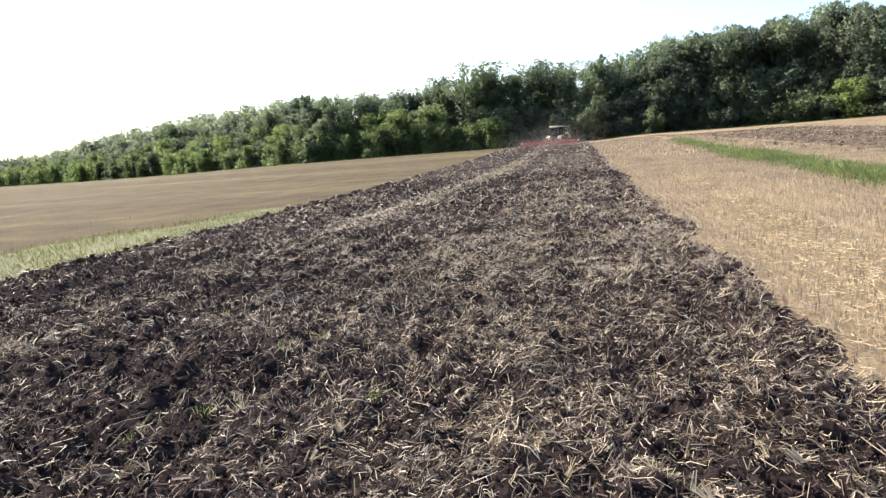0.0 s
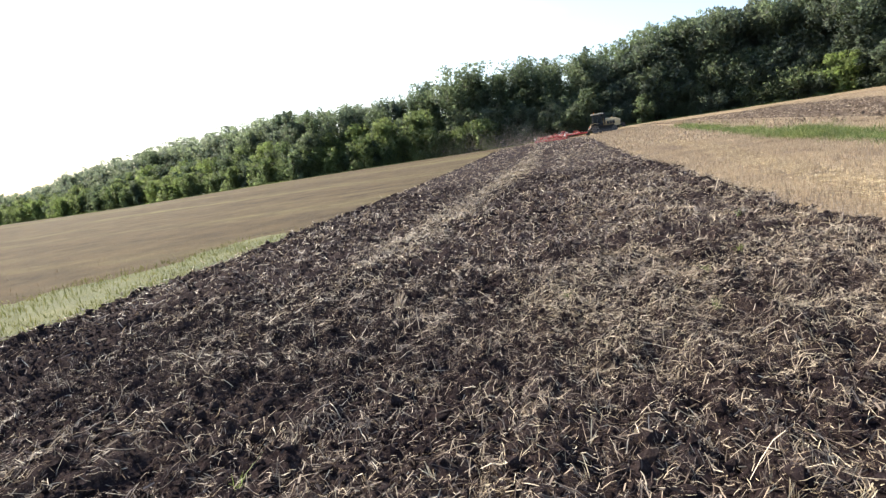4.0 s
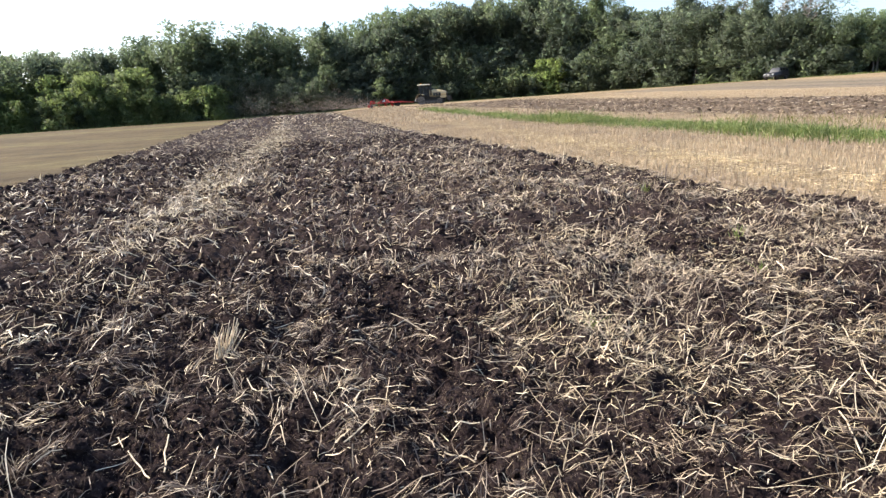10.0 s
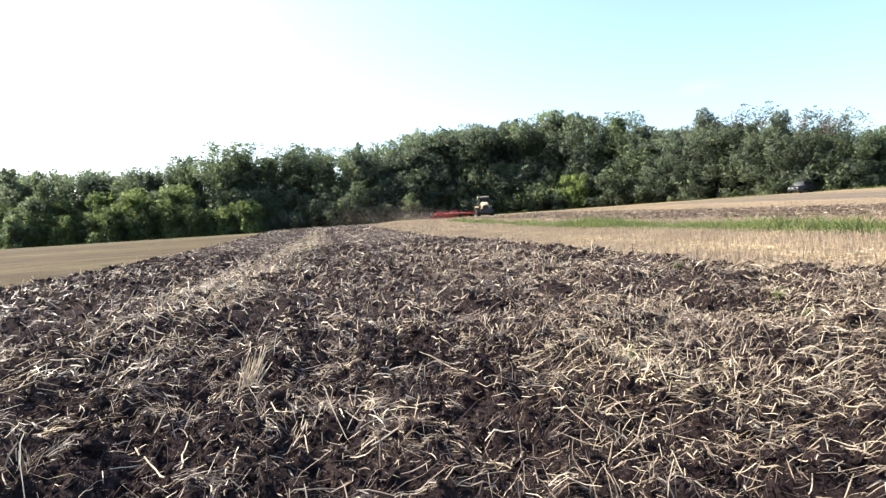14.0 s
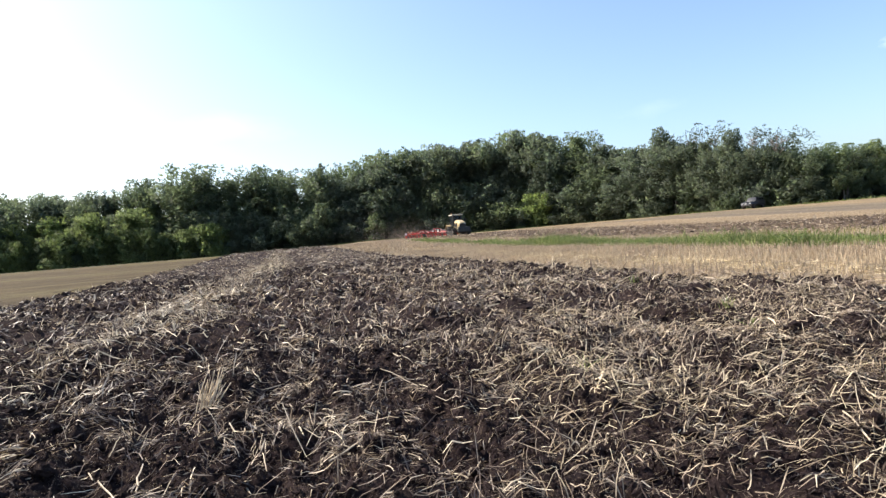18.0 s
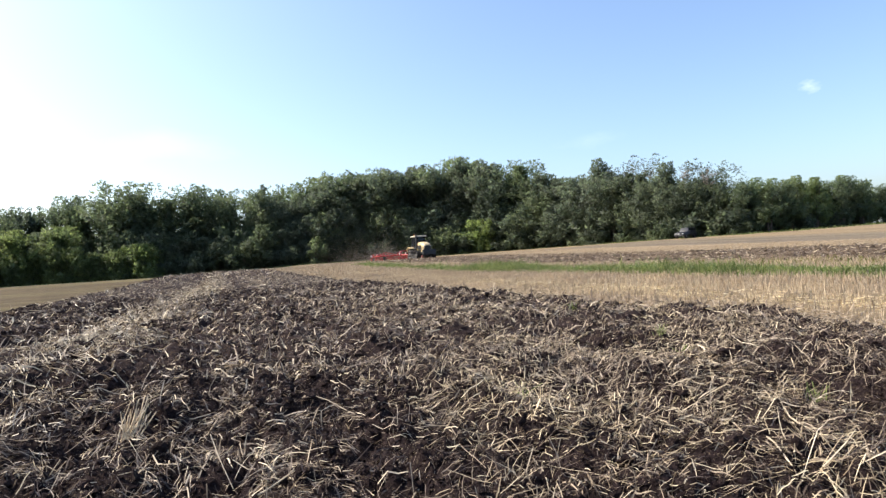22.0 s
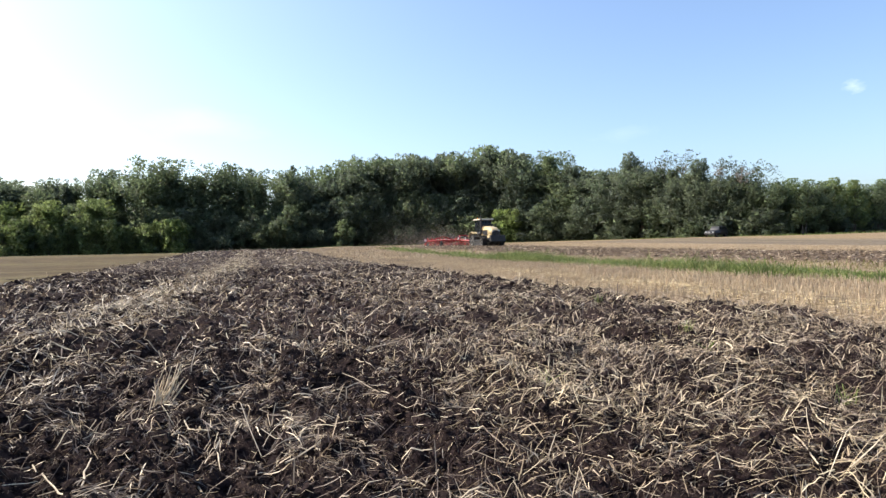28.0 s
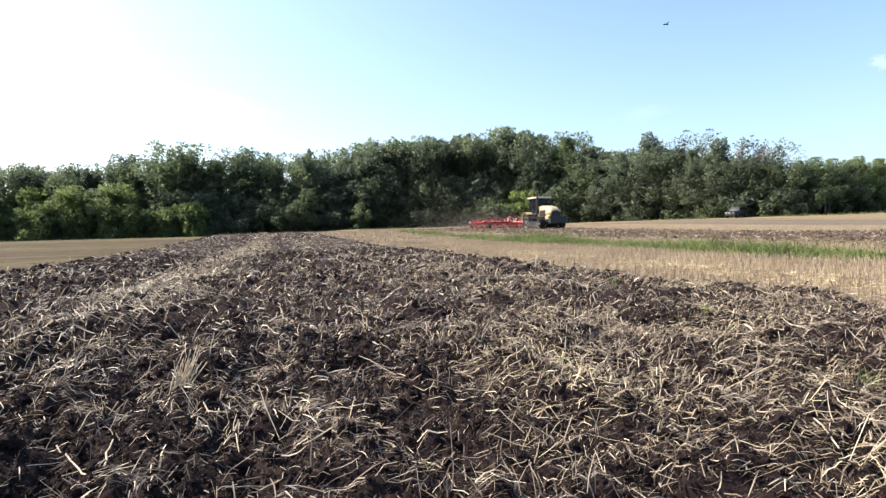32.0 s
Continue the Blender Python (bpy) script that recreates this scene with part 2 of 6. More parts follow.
def leaf_material(name, dark, light, through_light=0.3):
    m, n, l, b = material(name, 0.62)
    b.inputs["Specular IOR Level"].default_value = 0.3
    g = n.new("ShaderNodeNewGeometry")
    col = ramp(n, l, g.outputs["Random Per Island"], [(0.0, dark), (1.0, light)])
    o = n.new("ShaderNodeObjectInfo")
    tone = ramp(n, l, o.outputs["Random"], [(0.0, (0.72, 0.76, 0.80)), (0.3, (0.86, 0.88, 0.90)), (0.7, (0.98, 0.97, 0.95)), (1.0, (1.06, 1.10, 0.92))])
    patch = ramp(n, l, tex(n, l, 0.45, 3), [(0.3, (0.78, 0.82, 0.84)), (0.7, (1.2, 1.16, 1.08))])
    col = mixed(n, l, 1.0, mixed(n, l, 1.0, col, tone, "MULTIPLY"), patch, "MULTIPLY")
    l.new(col, b.inputs["Base Color"])
    t = n.new("ShaderNodeBsdfTranslucent")
    l.new(mixed(n, l, 1.0, col, (1.24, 1.36, 1.08), "MULTIPLY"), t.inputs["Color"])
    s = n.new("ShaderNodeMixShader")
    s.inputs[0].default_value = through_light
    l.new(b.outputs[0], s.inputs[1])
    l.new(t.outputs[0], s.inputs[2])
    l.new(s.outputs[0], n["Material Output"].inputs["Surface"])
    return m


def bark_material(name, light):
    m, n, l, b = material(name, 0.9)
    f = tex(n, l, 7, 5, stretch=(1, 1, 0.2))
    l.new(ramp(n, l, f, [(0.3, (0.045 * light, 0.037 * light, 0.030 * light)), (0.7, (0.14 * light, 0.118 * light, 0.096 * light))]), b.inputs["Base Color"])
    bump(n, l, b, f, 0.6, 0.05)
    return m


def glass_material(name, colour=(0.05, 0.06, 0.065), gloss=0.5):
    m, n, l, b = material(name, 0.06)
    b.inputs["Specular IOR Level"].default_value = gloss
    b.inputs["Base Color"].default_value = (*colour, 1)
    b.inputs["Transmission Weight"].default_value = 0.55
    b.inputs["IOR"].default_value = 1.3
    return m


SOIL = soil_material()
STUBBLE = stubble_ground_material()
DULL = dull_stubble_material()
OLD_SOIL = old_soil_material()
GRASSY = grass_ground_material()
THIN_STUBBLE = thin_stubble_material()
STRAW = blade_material("straw", [(0.0, (0.053, 0.037, 0.031)), (0.50, (0.162, 0.119, 0.090)), (0.80, (0.442, 0.346, 0.246)), (1.0, (0.815, 0.690, 0.505))], 0.45, 0.18, 1.3)
PALE_STRAW = blade_material("bleached_stem", [(0.0, (0.264, 0.198, 0.141)), (0.5, (0.51, 0.414, 0.304)), (1.0, (0.81, 0.704, 0.546))], 0.45, 0.18, 1.1)
SWATH = blade_material("swath_straw", [(0.0, (0.208, 0.156, 0.103)), (0.5, (0.424, 0.340, 0.229)), (1.0, (0.750, 0.640, 0.456))], 0.45, 0.2, 1.1)
HUSK = blade_material("husk_flake", [(0.0, (0.054, 0.0375, 0.0304)), (0.5, (0.154, 0.113, 0.0860)), (1.0, (0.340, 0.264, 0.197))], 0.6, 0.15, 1.7)
WINDROW = blade_material("windrow_straw", [(0.0, (0.32, 0.240, 0.140)), (0.5, (0.54, 0.425, 0.260)), (1.0, (0.78, 0.655, 0.44))], 0.45, 0.2, 2.2)
STALK = blade_material("stubble_stalk", [(0.0, (0.245, 0.180, 0.124)), (0.5, (0.390, 0.304, 0.210)), (1.0, (0.530, 0.436, 0.318))], 0.5, 0.2, 0.5)
BROWN_STALK = blade_material("brown_stalk", [(0.0, (0.10, 0.074, 0.042)), (0.5, (0.150, 0.112, 0.064)), (1.0, (0.215, 0.165, 0.098))], 0.7, 0.5, 0.5)
BLADE = blade_material("grass_blade", [(0.0, (0.086, 0.122, 0.036)), (0.5, (0.152, 0.198, 0.062)), (1.0, (0.300, 0.306, 0.130))], 0.5, 0.4, 0.7)
PALE_BLADE = blade_material("pale_grass_blade", [(0.0, (0.086, 0.100, 0.019)), (0.5, (0.142, 0.150, 0.034)), (1.0, (0.224, 0.206, 0.066))], 0.5, 0.4, 0.7)
LEAF_DARK = leaf_material("leaf_dark", (0.112, 0.132, 0.101), (0.174, 0.200, 0.149), 0.62)
LEAF_MID = leaf_material("leaf_mid", (0.116, 0.141, 0.094), (0.185, 0.217, 0.142), 0.62)
LEAF_LIGHT = leaf_material("leaf_light", (0.150, 0.182, 0.086), (0.244, 0.284, 0.135), 0.62)
LEAF_GREY = leaf_material("leaf_grey", (0.090, 0.103, 0.092), (0.156, 0.172, 0.148), 0.62)
# paler and greyer: the haze of distance is put into this leaf colour
LEAF_HAZED = leaf_material("leaf_hazed", (0.160, 0.178, 0.142), (0.268, 0.292, 0.232), 0.62)
BARK = bark_material("bark", 1.0)
PALE_BARK = bark_material("pale_bark", 3.6)


def dust_material():
    """Airborne specks of dry earth."""
    m, n, l, b = material("field_dust", 1.0)
    b.inputs["Base Color"].default_value = (0.34, 0.295, 0.26, 1)
    t = n.new("ShaderNodeBsdfTranslucent")
    t.inputs["Color"].default_value = (0.34, 0.295, 0.26, 1)
    s = n.new("ShaderNodeMixShader")
    s.inputs[0].default_value = 0.5
    l.new(b.outputs[0], s.inputs[1])
    l.new(t.outputs[0], s.inputs[2])
    l.new(s.outputs[0], n["Material Output"].inputs["Surface"])
    return m


DUST = dust_material()


# ---------- helpers for meshes ----------
def part(name, bm, mat, parent=None, label="", smooth=False):
    """Link a bmesh as one mesh object under a thing or a part."""
    me = bpy.data.meshes.new(name)
    bm.to_mesh(me)
    bm.free()
    me.materials.append(mat)
    if smooth:
        me.polygons.foreach_set("use_smooth", [True] * len(me.polygons))
    ob = new(name, me)
    ob.parent = parent
    if label:
        tagged(ob, label)
    return ob


def mesh_of(name, verts, faces, mats, index=None, smooth=False):
    """A mesh from numpy arrays of vertices (n, 3) and faces (m, 3 or 4)."""
    me = bpy.data.meshes.new(name)
    k = faces.shape[1]
    me.vertices.add(len(verts))
    me.vertices.foreach_set("co", verts.astype(np.float32).ravel())
    me.loops.add(faces.size)
    me.loops.foreach_set("vertex_index", faces.astype(np.int32).ravel())
    me.polygons.add(len(faces))
    me.polygons.foreach_set("loop_start", np.arange(0, faces.size, k, dtype=np.int32))
    for m in mats if isinstance(mats, (list, tuple)) else [mats]:
        me.materials.append(m)
    if index is not None:
        me.polygons.foreach_set("material_index", index.astype(np.int32))
    me.polygons.foreach_set("use_smooth", np.full(len(faces), smooth))
    me.update(calc_edges=True)
    return me


def value_noise(x, y, seed):
    """Smooth lattice noise in -1..1."""
    xi, yi = np.floor(x).astype(np.int64), np.floor(y).astype(np.int64)
    fx, fy = x - xi, y - yi
    fx, fy = fx * fx * (3 - 2 * fx), fy * fy * (3 - 2 * fy)

    def corner(a, b):
        h = (a * 374761393 + b * 668265263 + seed * 974634777) & 0xFFFFFFFF
        h = ((h ^ (h >> 13)) * 1274126177) & 0xFFFFFFFF
        return ((h ^ (h >> 16)) & 0xFFFF) / 32767.5 - 1

    top = corner(xi, yi) * (1 - fx) + corner(xi + 1, yi) * fx
    low = corner(xi, yi + 1) * (1 - fx) + corner(xi + 1, yi + 1) * fx
    return top * (1 - fy) + low * fy


def ease(v, a, b):
    k = np.clip((v - a) / (b - a), 0, 1)
    return k * k * (3 - 2 * k)


# ---------- the lie of the land ----------
LEFT_EDGE, RIGHT_EDGE, STRIP_END = -6.14, 4.94, 116.0
BAND_LEFT, BAND_RIGHT = 15.0, 31.8  # an older worked band across the stubble
FAR_BAND_LEFT, FAR_BAND_RIGHT = 47.5, 70.0  # and one more beyond it
GREEN_WIDE = 1.45


def land(x, y):
    """Gentle rise towards the wood."""
    return (0.72 * ease(y, 22, 95) + 0.25 * ease(y, 95, 145) + 1.5 * ease(x, 30, 130) * ease(y, 15, 100)
            - 0.10 * ease(-x, 3, 6.5) - 0.62 * ease(y, 68, 114) * (1 - ease(x, 4, 18))
            - 1.6 * ease(-x, 30, 170) * ease(y, 20, 150))


def nearness(x):
    """The wood's edge comes nearer on the one hand and falls back on the other."""
    x = np.asarray(x, float)
    return np.interp(x, [-170, -60, 30, 63, 79, 95, 113, 131, 152], [1.75, 1, 1, 0.93, 0.84, 0.75, 0.67, 0.61, 0.58])


def wood_foot(x):
    ref = np.linspace(-400, 260, 400)
    return np.interp(x, ref * nearness(ref), 139 * nearness(ref))


def edges(y):
    wob = 0.16 * value_noise(y * 0.9, y * 0 + 3.3, 5) + 0.09 * value_noise(y * 3.1, y * 0 + 1.7, 6)
    wob2 = 0.16 * value_noise(y * 0.9, y * 0 + 8.3, 7) + 0.09 * value_noise(y * 3.1, y * 0 + 4.7, 8)
    return LEFT_EDGE + wob, RIGHT_EDGE + wob2


def worked(x, y):
    """0..1: how much the soil is turned over."""
    l, r = edges(y)
    main = ease(x, l - 0.06, l + 0.06) * (1 - ease(x, r - 0.06, r + 0.06)) * (1 - ease(y, STRIP_END - 1, STRIP_END + 1))
    w = 0.3 * value_noise(y * 0.7, y * 0 + 2.2, 9)
    near = band_edge(y) + w
    band = ease(x, near - 0.1, near + 0.1) * (1 - ease(x, BAND_RIGHT + w - 0.1, BAND_RIGHT + w + 0.1)) * (1 - ease(y, 92, 94))
    far_band = ease(x, FAR_BAND_LEFT + w - 0.6, FAR_BAND_LEFT + w + 0.6) * (1 - ease(x, FAR_BAND_RIGHT + w - 0.6, FAR_BAND_RIGHT + w + 0.6)) * (1 - ease(y, 92, 96))
    return main, np.maximum(band, 0.45 * far_band)


def green_edge(y):
    """The near edge of the strip of weeds, not quite along the drill rows."""
    return 9.55 + 0.05 * np.clip(y, -10, 80)


def band_edge(y):
    """The near edge of the older worked band."""
    return 15.3 + 0.062 * np.clip(y, 0, 45)


def in_green(x, y, margin=0.0):
    u = x - green_edge(y)
    return (u > -margin) & (u < GREEN_WIDE + margin)


def seam_line(y):
    """Where two passes of the cultivator meet."""
    return -1.65 + 0.035 * np.clip(y, -5, 30)


def relief(x, y):
    main, band = worked(x, y)
    k = np.maximum(main, 0.9 * band)
    wx = x + 0.10 * value_noise(x * 2.1, y * 2.1, 21)
    wy = y + 0.10 * value_noise(x * 2.1, y * 2.1, 22)
    lumps = (0.050 * value_noise(wx * 1.6, wy * 1.3, 1) + 0.050 * np.abs(value_noise(wx * 4.2, wy * 3.6, 2))
             + 0.055 * np.abs(value_noise(wx * 7.5, wy * 6.5, 3)) + 0.040 * np.abs(value_noise(wx * 14, wy * 13, 4))
             + 0.024 * value_noise(wx * 27, wy * 26, 10) + 0.010 * value_noise(wx * 58, wy * 55, 15))
    furrow = 0.022 * np.sin(wx * 2 * math.pi / 0.55 + 1.2 * value_noise(wx * 0.4, wy * 0.25, 11))
    l, r = edges(y)
    lip = 0.06 * np.exp(-((x - l - 0.22) / 0.20) ** 2) + 0.055 * np.exp(-((x - r + 0.22) / 0.22) ** 2)
    lip = lip * (0.6 + 0.7 * value_noise(y * 2.3, y * 0 + 0.4, 12)) * main
    ridge = 0.04 * np.exp(-((x - seam_line(y)) / 0.5) ** 2) * main
    calm = 0.012 * value_noise(x * 3, y * 3, 13) + 0.006 * value_noise(x * 9, y * 9, 14)
    return k * (lumps + furrow - 0.06) + lip + ridge + (1 - k) * calm


def height(x, y):
    return land(x, y) + relief(x, y)


def steps(knots):
    """Grid lines: (start, spacing) pairs, the spacing growing evenly between them."""
    out = [knots[0][0]]
    for (a, da), (b, db) in zip(knots, knots[1:]):
        while out[-1] < b - 1e-6:
            k = (out[-1] - a) / (b - a)
            out.append(min(b, out[-1] + da + (db - da) * max(k, 0)))
    return np.array(out)


def build_ground():
    xs = steps([(-900, 80), (-120, 8), (-20, 0.6), (-6.6, 0.075), (-2.6, 0.042), (-1.6, 0.028), (3.0, 0.028), (4.4, 0.045), (5.4, 0.07), (8, 0.4), (16, 0.3), (33, 0.45), (46, 1.2), (72, 1.2), (90, 4), (260, 12), (900, 90)])
    ys = steps([(-900, 90), (-60, 8), (-16, 0.8), (-12.5, 0.13), (-6, 0.075), (-4, 0.065), (0.8, 0.05), (1.1, 0.022), (2.6, 0.026), (4.6, 0.045), (9, 0.085), (16, 0.16), (40, 0.45), (80, 0.8), (150, 2.5), (400, 20), (2500, 200)])
    gx, gy = np.meshgrid(xs, ys)
    z = height(gx.ravel(), gy.ravel())
    verts = np.column_stack([gx.ravel(), gy.ravel(), z])
    nx, ny = len(xs), len(ys)
    i = (np.arange(ny - 1)[:, None] * nx + np.arange(nx - 1)[None, :]).ravel()
    faces = np.column_stack([i, i + 1, i + nx + 1, i + nx])
    c = verts[faces].mean(axis=1)
    cx, cy = c[:, 0], c[:, 1]
    main, band = worked(cx, cy)
    idx = np.full(len(faces), 1)
    rag = 0.5 * value_noise(cx * 0.5, cy * 0.5, 31) + 0.25 * value_noise(cx * 2, cy * 2, 32)
    idx[(cx < LEFT_EDGE + 0.5) & (cy < wood_foot(cx))] = 2
    idx[(cx > LEFT_EDGE - 3.0 + rag + 1.6 * ease(cy, 6, 14)) & (cx < LEFT_EDGE + 0.5) & (cy < 14 + 2 * rag)] = 3
    idx[in_green(cx + 0.4 * rag, cy, 0.1) & (cy < 62 + 8 * rag)] = 3
    idx[(cy > wood_foot(cx) - 4 + 2 * rag)] = 3
    idx[(band > 0.22) & (band <= 0.5)] = 5
    idx[band > 0.5] = 4
    idx[main > 0.5] = 0
    ob = new("ground", mesh_of("ground", verts, faces, [SOIL, STUBBLE, DULL, GRASSY, OLD_SOIL, THIN_STUBBLE], idx, True))
    tagged(ob, "field with a strip of turned dark soil between pale stubble", "field", kind="structure")


build_ground()
rng = np.random.default_rng(7)


def scatter(count, x0, x1, y0, y1, density=None):
    """Random places in a rectangle, thinned by a density function in 0..1."""
    x, y = rng.uniform(x0, x1, count), rng.uniform(y0, y1, count)
    if density is not None:
        keep = rng.random(count) < density(x, y)
        x, y = x[keep], y[keep]
    return x, y


def lying_straw(x, y, length, width, lift, steep, folded=True, turn=None, bend=0.085):
    """Vertices and faces of curved straw pieces that drape over the lumps of the ground."""
    n = len(x)
    # neighbouring stems lie alike, as they fell
    a = (3.4 * value_noise(x * 1.6, y * 1.6, 45) + rng.normal(0, 1.2, n)) if turn is None else turn
    s = rng.normal(0, 1, n) * steep
    flat = np.cos(s)
    kink = rng.normal(0, bend, n) * 0.7
    curl = rng.normal(0, bend, n) * 0.8
    roll = rng.uniform(-0.9, 0.9, n)
    z0 = height(x, y) + lift
    px, py, rise = x - np.cos(a) * flat * length / 2, y - np.sin(a) * flat * length / 2, np.zeros(n)
    spine, ways = [], []
    for k in range(4):
        h = 0.55 * height(px, py) + 0.45 * (z0 - lift)
        spine.append(np.column_stack([px, py, h + lift + rise]))
        d = a + kink * (k > 1) + curl * (k - 1)
        ways.append(d)
        px, py = px + np.cos(d) * flat * length / 3, py + np.sin(d) * flat * length / 3
        rise = rise + np.abs(np.sin(s)) * length / 3 * np.array([1.0, 0.9, 0.5, 0])[k]
    rings = []
    for k, w in enumerate((0.75, 1.0, 0.9, 0.5)):
        side = np.column_stack([-np.sin(ways[k]) * np.cos(roll), np.cos(ways[k]) * np.cos(roll), np.sin(roll)])
        half = (width * w / 2)[:, None]
        if folded:
            rings += [spine[k] - side * half, spine[k] + np.array([0, 0, 0.6]) * half, spine[k] + side * half]
        else:
            rings += [spine[k] - side * half, spine[k] + side * half]
    r = 3 if folded else 2
    verts = np.stack(rings, axis=1).reshape(-1, 3)
    base = (np.arange(n) * 4 * r)[:, None]
    quads = []
    for k in range(3):
        for j in range(r - 1):
            quads.append(base + np.array([[k * r + j, k * r + j + 1, (k + 1) * r + j + 1, (k + 1) * r + j]]))
    return verts, np.concatenate(quads)


def wisps(count, x0, x1, y0, y1, density, stems, long, wide):
    """Handfuls of stems that lie side by side."""
    x, y = scatter(count, x0, x1, y0, y1, density)
    m = len(x)
    k = rng.integers(stems // 2, stems + 1, m)
    own = np.repeat(np.arange(m), k)
    n = len(own)
    a = rng.uniform(0, 2 * math.pi, m)[own]
    off, along = rng.normal(0, 0.014, n), rng.normal(0, 0.03, n)
    xs, ys = x[own] - np.sin(a) * off + np.cos(a) * along, y[own] + np.cos(a) * off + np.sin(a) * along
    far = 1 + 0.22 * np.clip(ys - 1.8, 0, 3.5) * (count < 2000) + 0.07 * np.clip(ys - 5, 0, 12)
    return lying_straw(xs, ys, (long * rng.uniform(0.5, 1.4, m))[own] * rng.uniform(0.6, 1.2, n), wide * rng.uniform(0.6, 1.4, n) * far,
                       0.010 + rng.exponential(0.014, n), 0.22, False, a + rng.normal(0, 0.26, n), 0.17)


def tufts(count, x0, x1, y0, y1, density, stems, tall, wide):
    """Torn-up plants: cut stems that fan out from one root."""
    x, y = scatter(count, x0, x1, y0, y1, density)
    m = len(x)
    k = rng.integers(stems // 2, stems + 1, m)
    own = np.repeat(np.arange(m), k)
    n = len(own)
    lean = np.column_stack([rng.normal(0, 0.8, (m, 2)), rng.uniform(0.35, 1.0, m)])[own]
    d = lean + rng.normal(0, 0.42, (n, 3))
    d[:, 2] = np.abs(d[:, 2]) + 0.06
    d /= np.linalg.norm(d, axis=1)[:, None]
    foot = np.column_stack([x, y, height(x, y) + 0.006])[own] + rng.normal(0, 0.012, (n, 3)) * np.array([1, 1, 0.4])
    w = np.cross(d, rng.standard_normal((n, 3)))
    w *= (wide * rng.uniform(0.6, 1.3, n) * (1 + 0.2 * np.clip(np.abs(foot[:, 1] - 0.5) - 1.5, 0, 3)) / 2 / np.linalg.norm(w, axis=1))[:, None]
    tip = foot + d * ((tall * rng.uniform(0.6, 1.3, m))[own] * rng.uniform(0.4, 1.2, n))[:, None]
    verts = np.stack([foot - w, foot + w, tip + w * 0.8, tip - w * 0.8], axis=1).reshape(-1, 3)
    return verts, np.arange(4 * n).reshape(-1, 4)


def chips(x, y, length, width, lift, steep):
    """Short flat bits of straw, one quad each, tipped every way."""
    n = len(x)
    a = rng.uniform(0, 2 * math.pi, n)
    s = rng.normal(0, steep, n)
    d = np.column_stack([np.cos(a) * np.cos(s), np.sin(a) * np.cos(s), np.sin(s)])
    b = rng.standard_normal((n, 3)) * np.array([1, 1, 0.8])
    w = np.cross(d, b)
    w /= np.linalg.norm(w, axis=1)[:, None]
    p = np.column_stack([x, y, height(x, y) + lift])
    d, w = d * (length / 2)[:, None], w * (width / 2)[:, None]
    verts = np.stack([p - d - w, p + d - w * 0.8, p + d + w * 0.8, p - d + w], axis=1).reshape(-1, 3)
    return verts, np.arange(4 * n).reshape(-1, 4)


def stalks(x, y, tall, width, lean):
    """Cut stalks: one leaning quad each."""
    n = len(x)
    a, b = rng.uniform(0, 2 * math.pi, n), rng.uniform(0, 2 * math.pi, n)
    side = np.column_stack([np.cos(a), np.sin(a), np.zeros(n)]) * (width / 2)[:, None]
    foot = np.column_stack([x, y, height(x, y) - 0.02])
    top = foot + np.column_stack([np.cos(b) * lean * tall, np.sin(b) * lean * tall, tall]) * rng.uniform(0.8, 1.0, (n, 1))
    verts = np.stack([foot - side, foot + side, top + side * 0.8, top - side * 0.8], axis=1).reshape(-1, 3)
    return verts, np.arange(4 * n).reshape(-1, 4)


def standing(x, y, tall, width, lean, z=None, tips=0.25):
    """Upright blades or stalks: two bent quads each, turned at random."""
    n = len(x)
    a = rng.uniform(0, 2 * math.pi, n)
    side = np.column_stack([np.cos(a), np.sin(a), np.zeros(n)])
    b = rng.uniform(0, 2 * math.pi, n)
    over = np.column_stack([np.cos(b), np.sin(b), np.zeros(n)]) * (rng.normal(0, 1, n) * lean * tall)[:, None]
    foot = np.column_stack([x, y, (height(x, y) if z is None else z) - 0.02])
    rings = []
    for k, w in ((0, 1.0), (0.55, 0.9), (1, tips)):
        p = foot + np.array([0, 0, 1]) * (tall * k)[:, None] + over * k * k
        half = (width * w / 2)[:, None]
        rings += [p - side * half, p + side * half]
    verts = np.stack(rings, axis=1).reshape(-1, 3)
    base = (np.arange(n) * 6)[:, None]
    return verts, np.concatenate([base + np.array([[0, 1, 3, 2]]), base + np.array([[2, 3, 5, 4]])])


def stuff(name, vf, mat, label, category, smooth=False):
    ob = new(name, mesh_of(name, vf[0], vf[1], mat, smooth=smooth))
    return tagged(ob, label, category, kind="stuff")


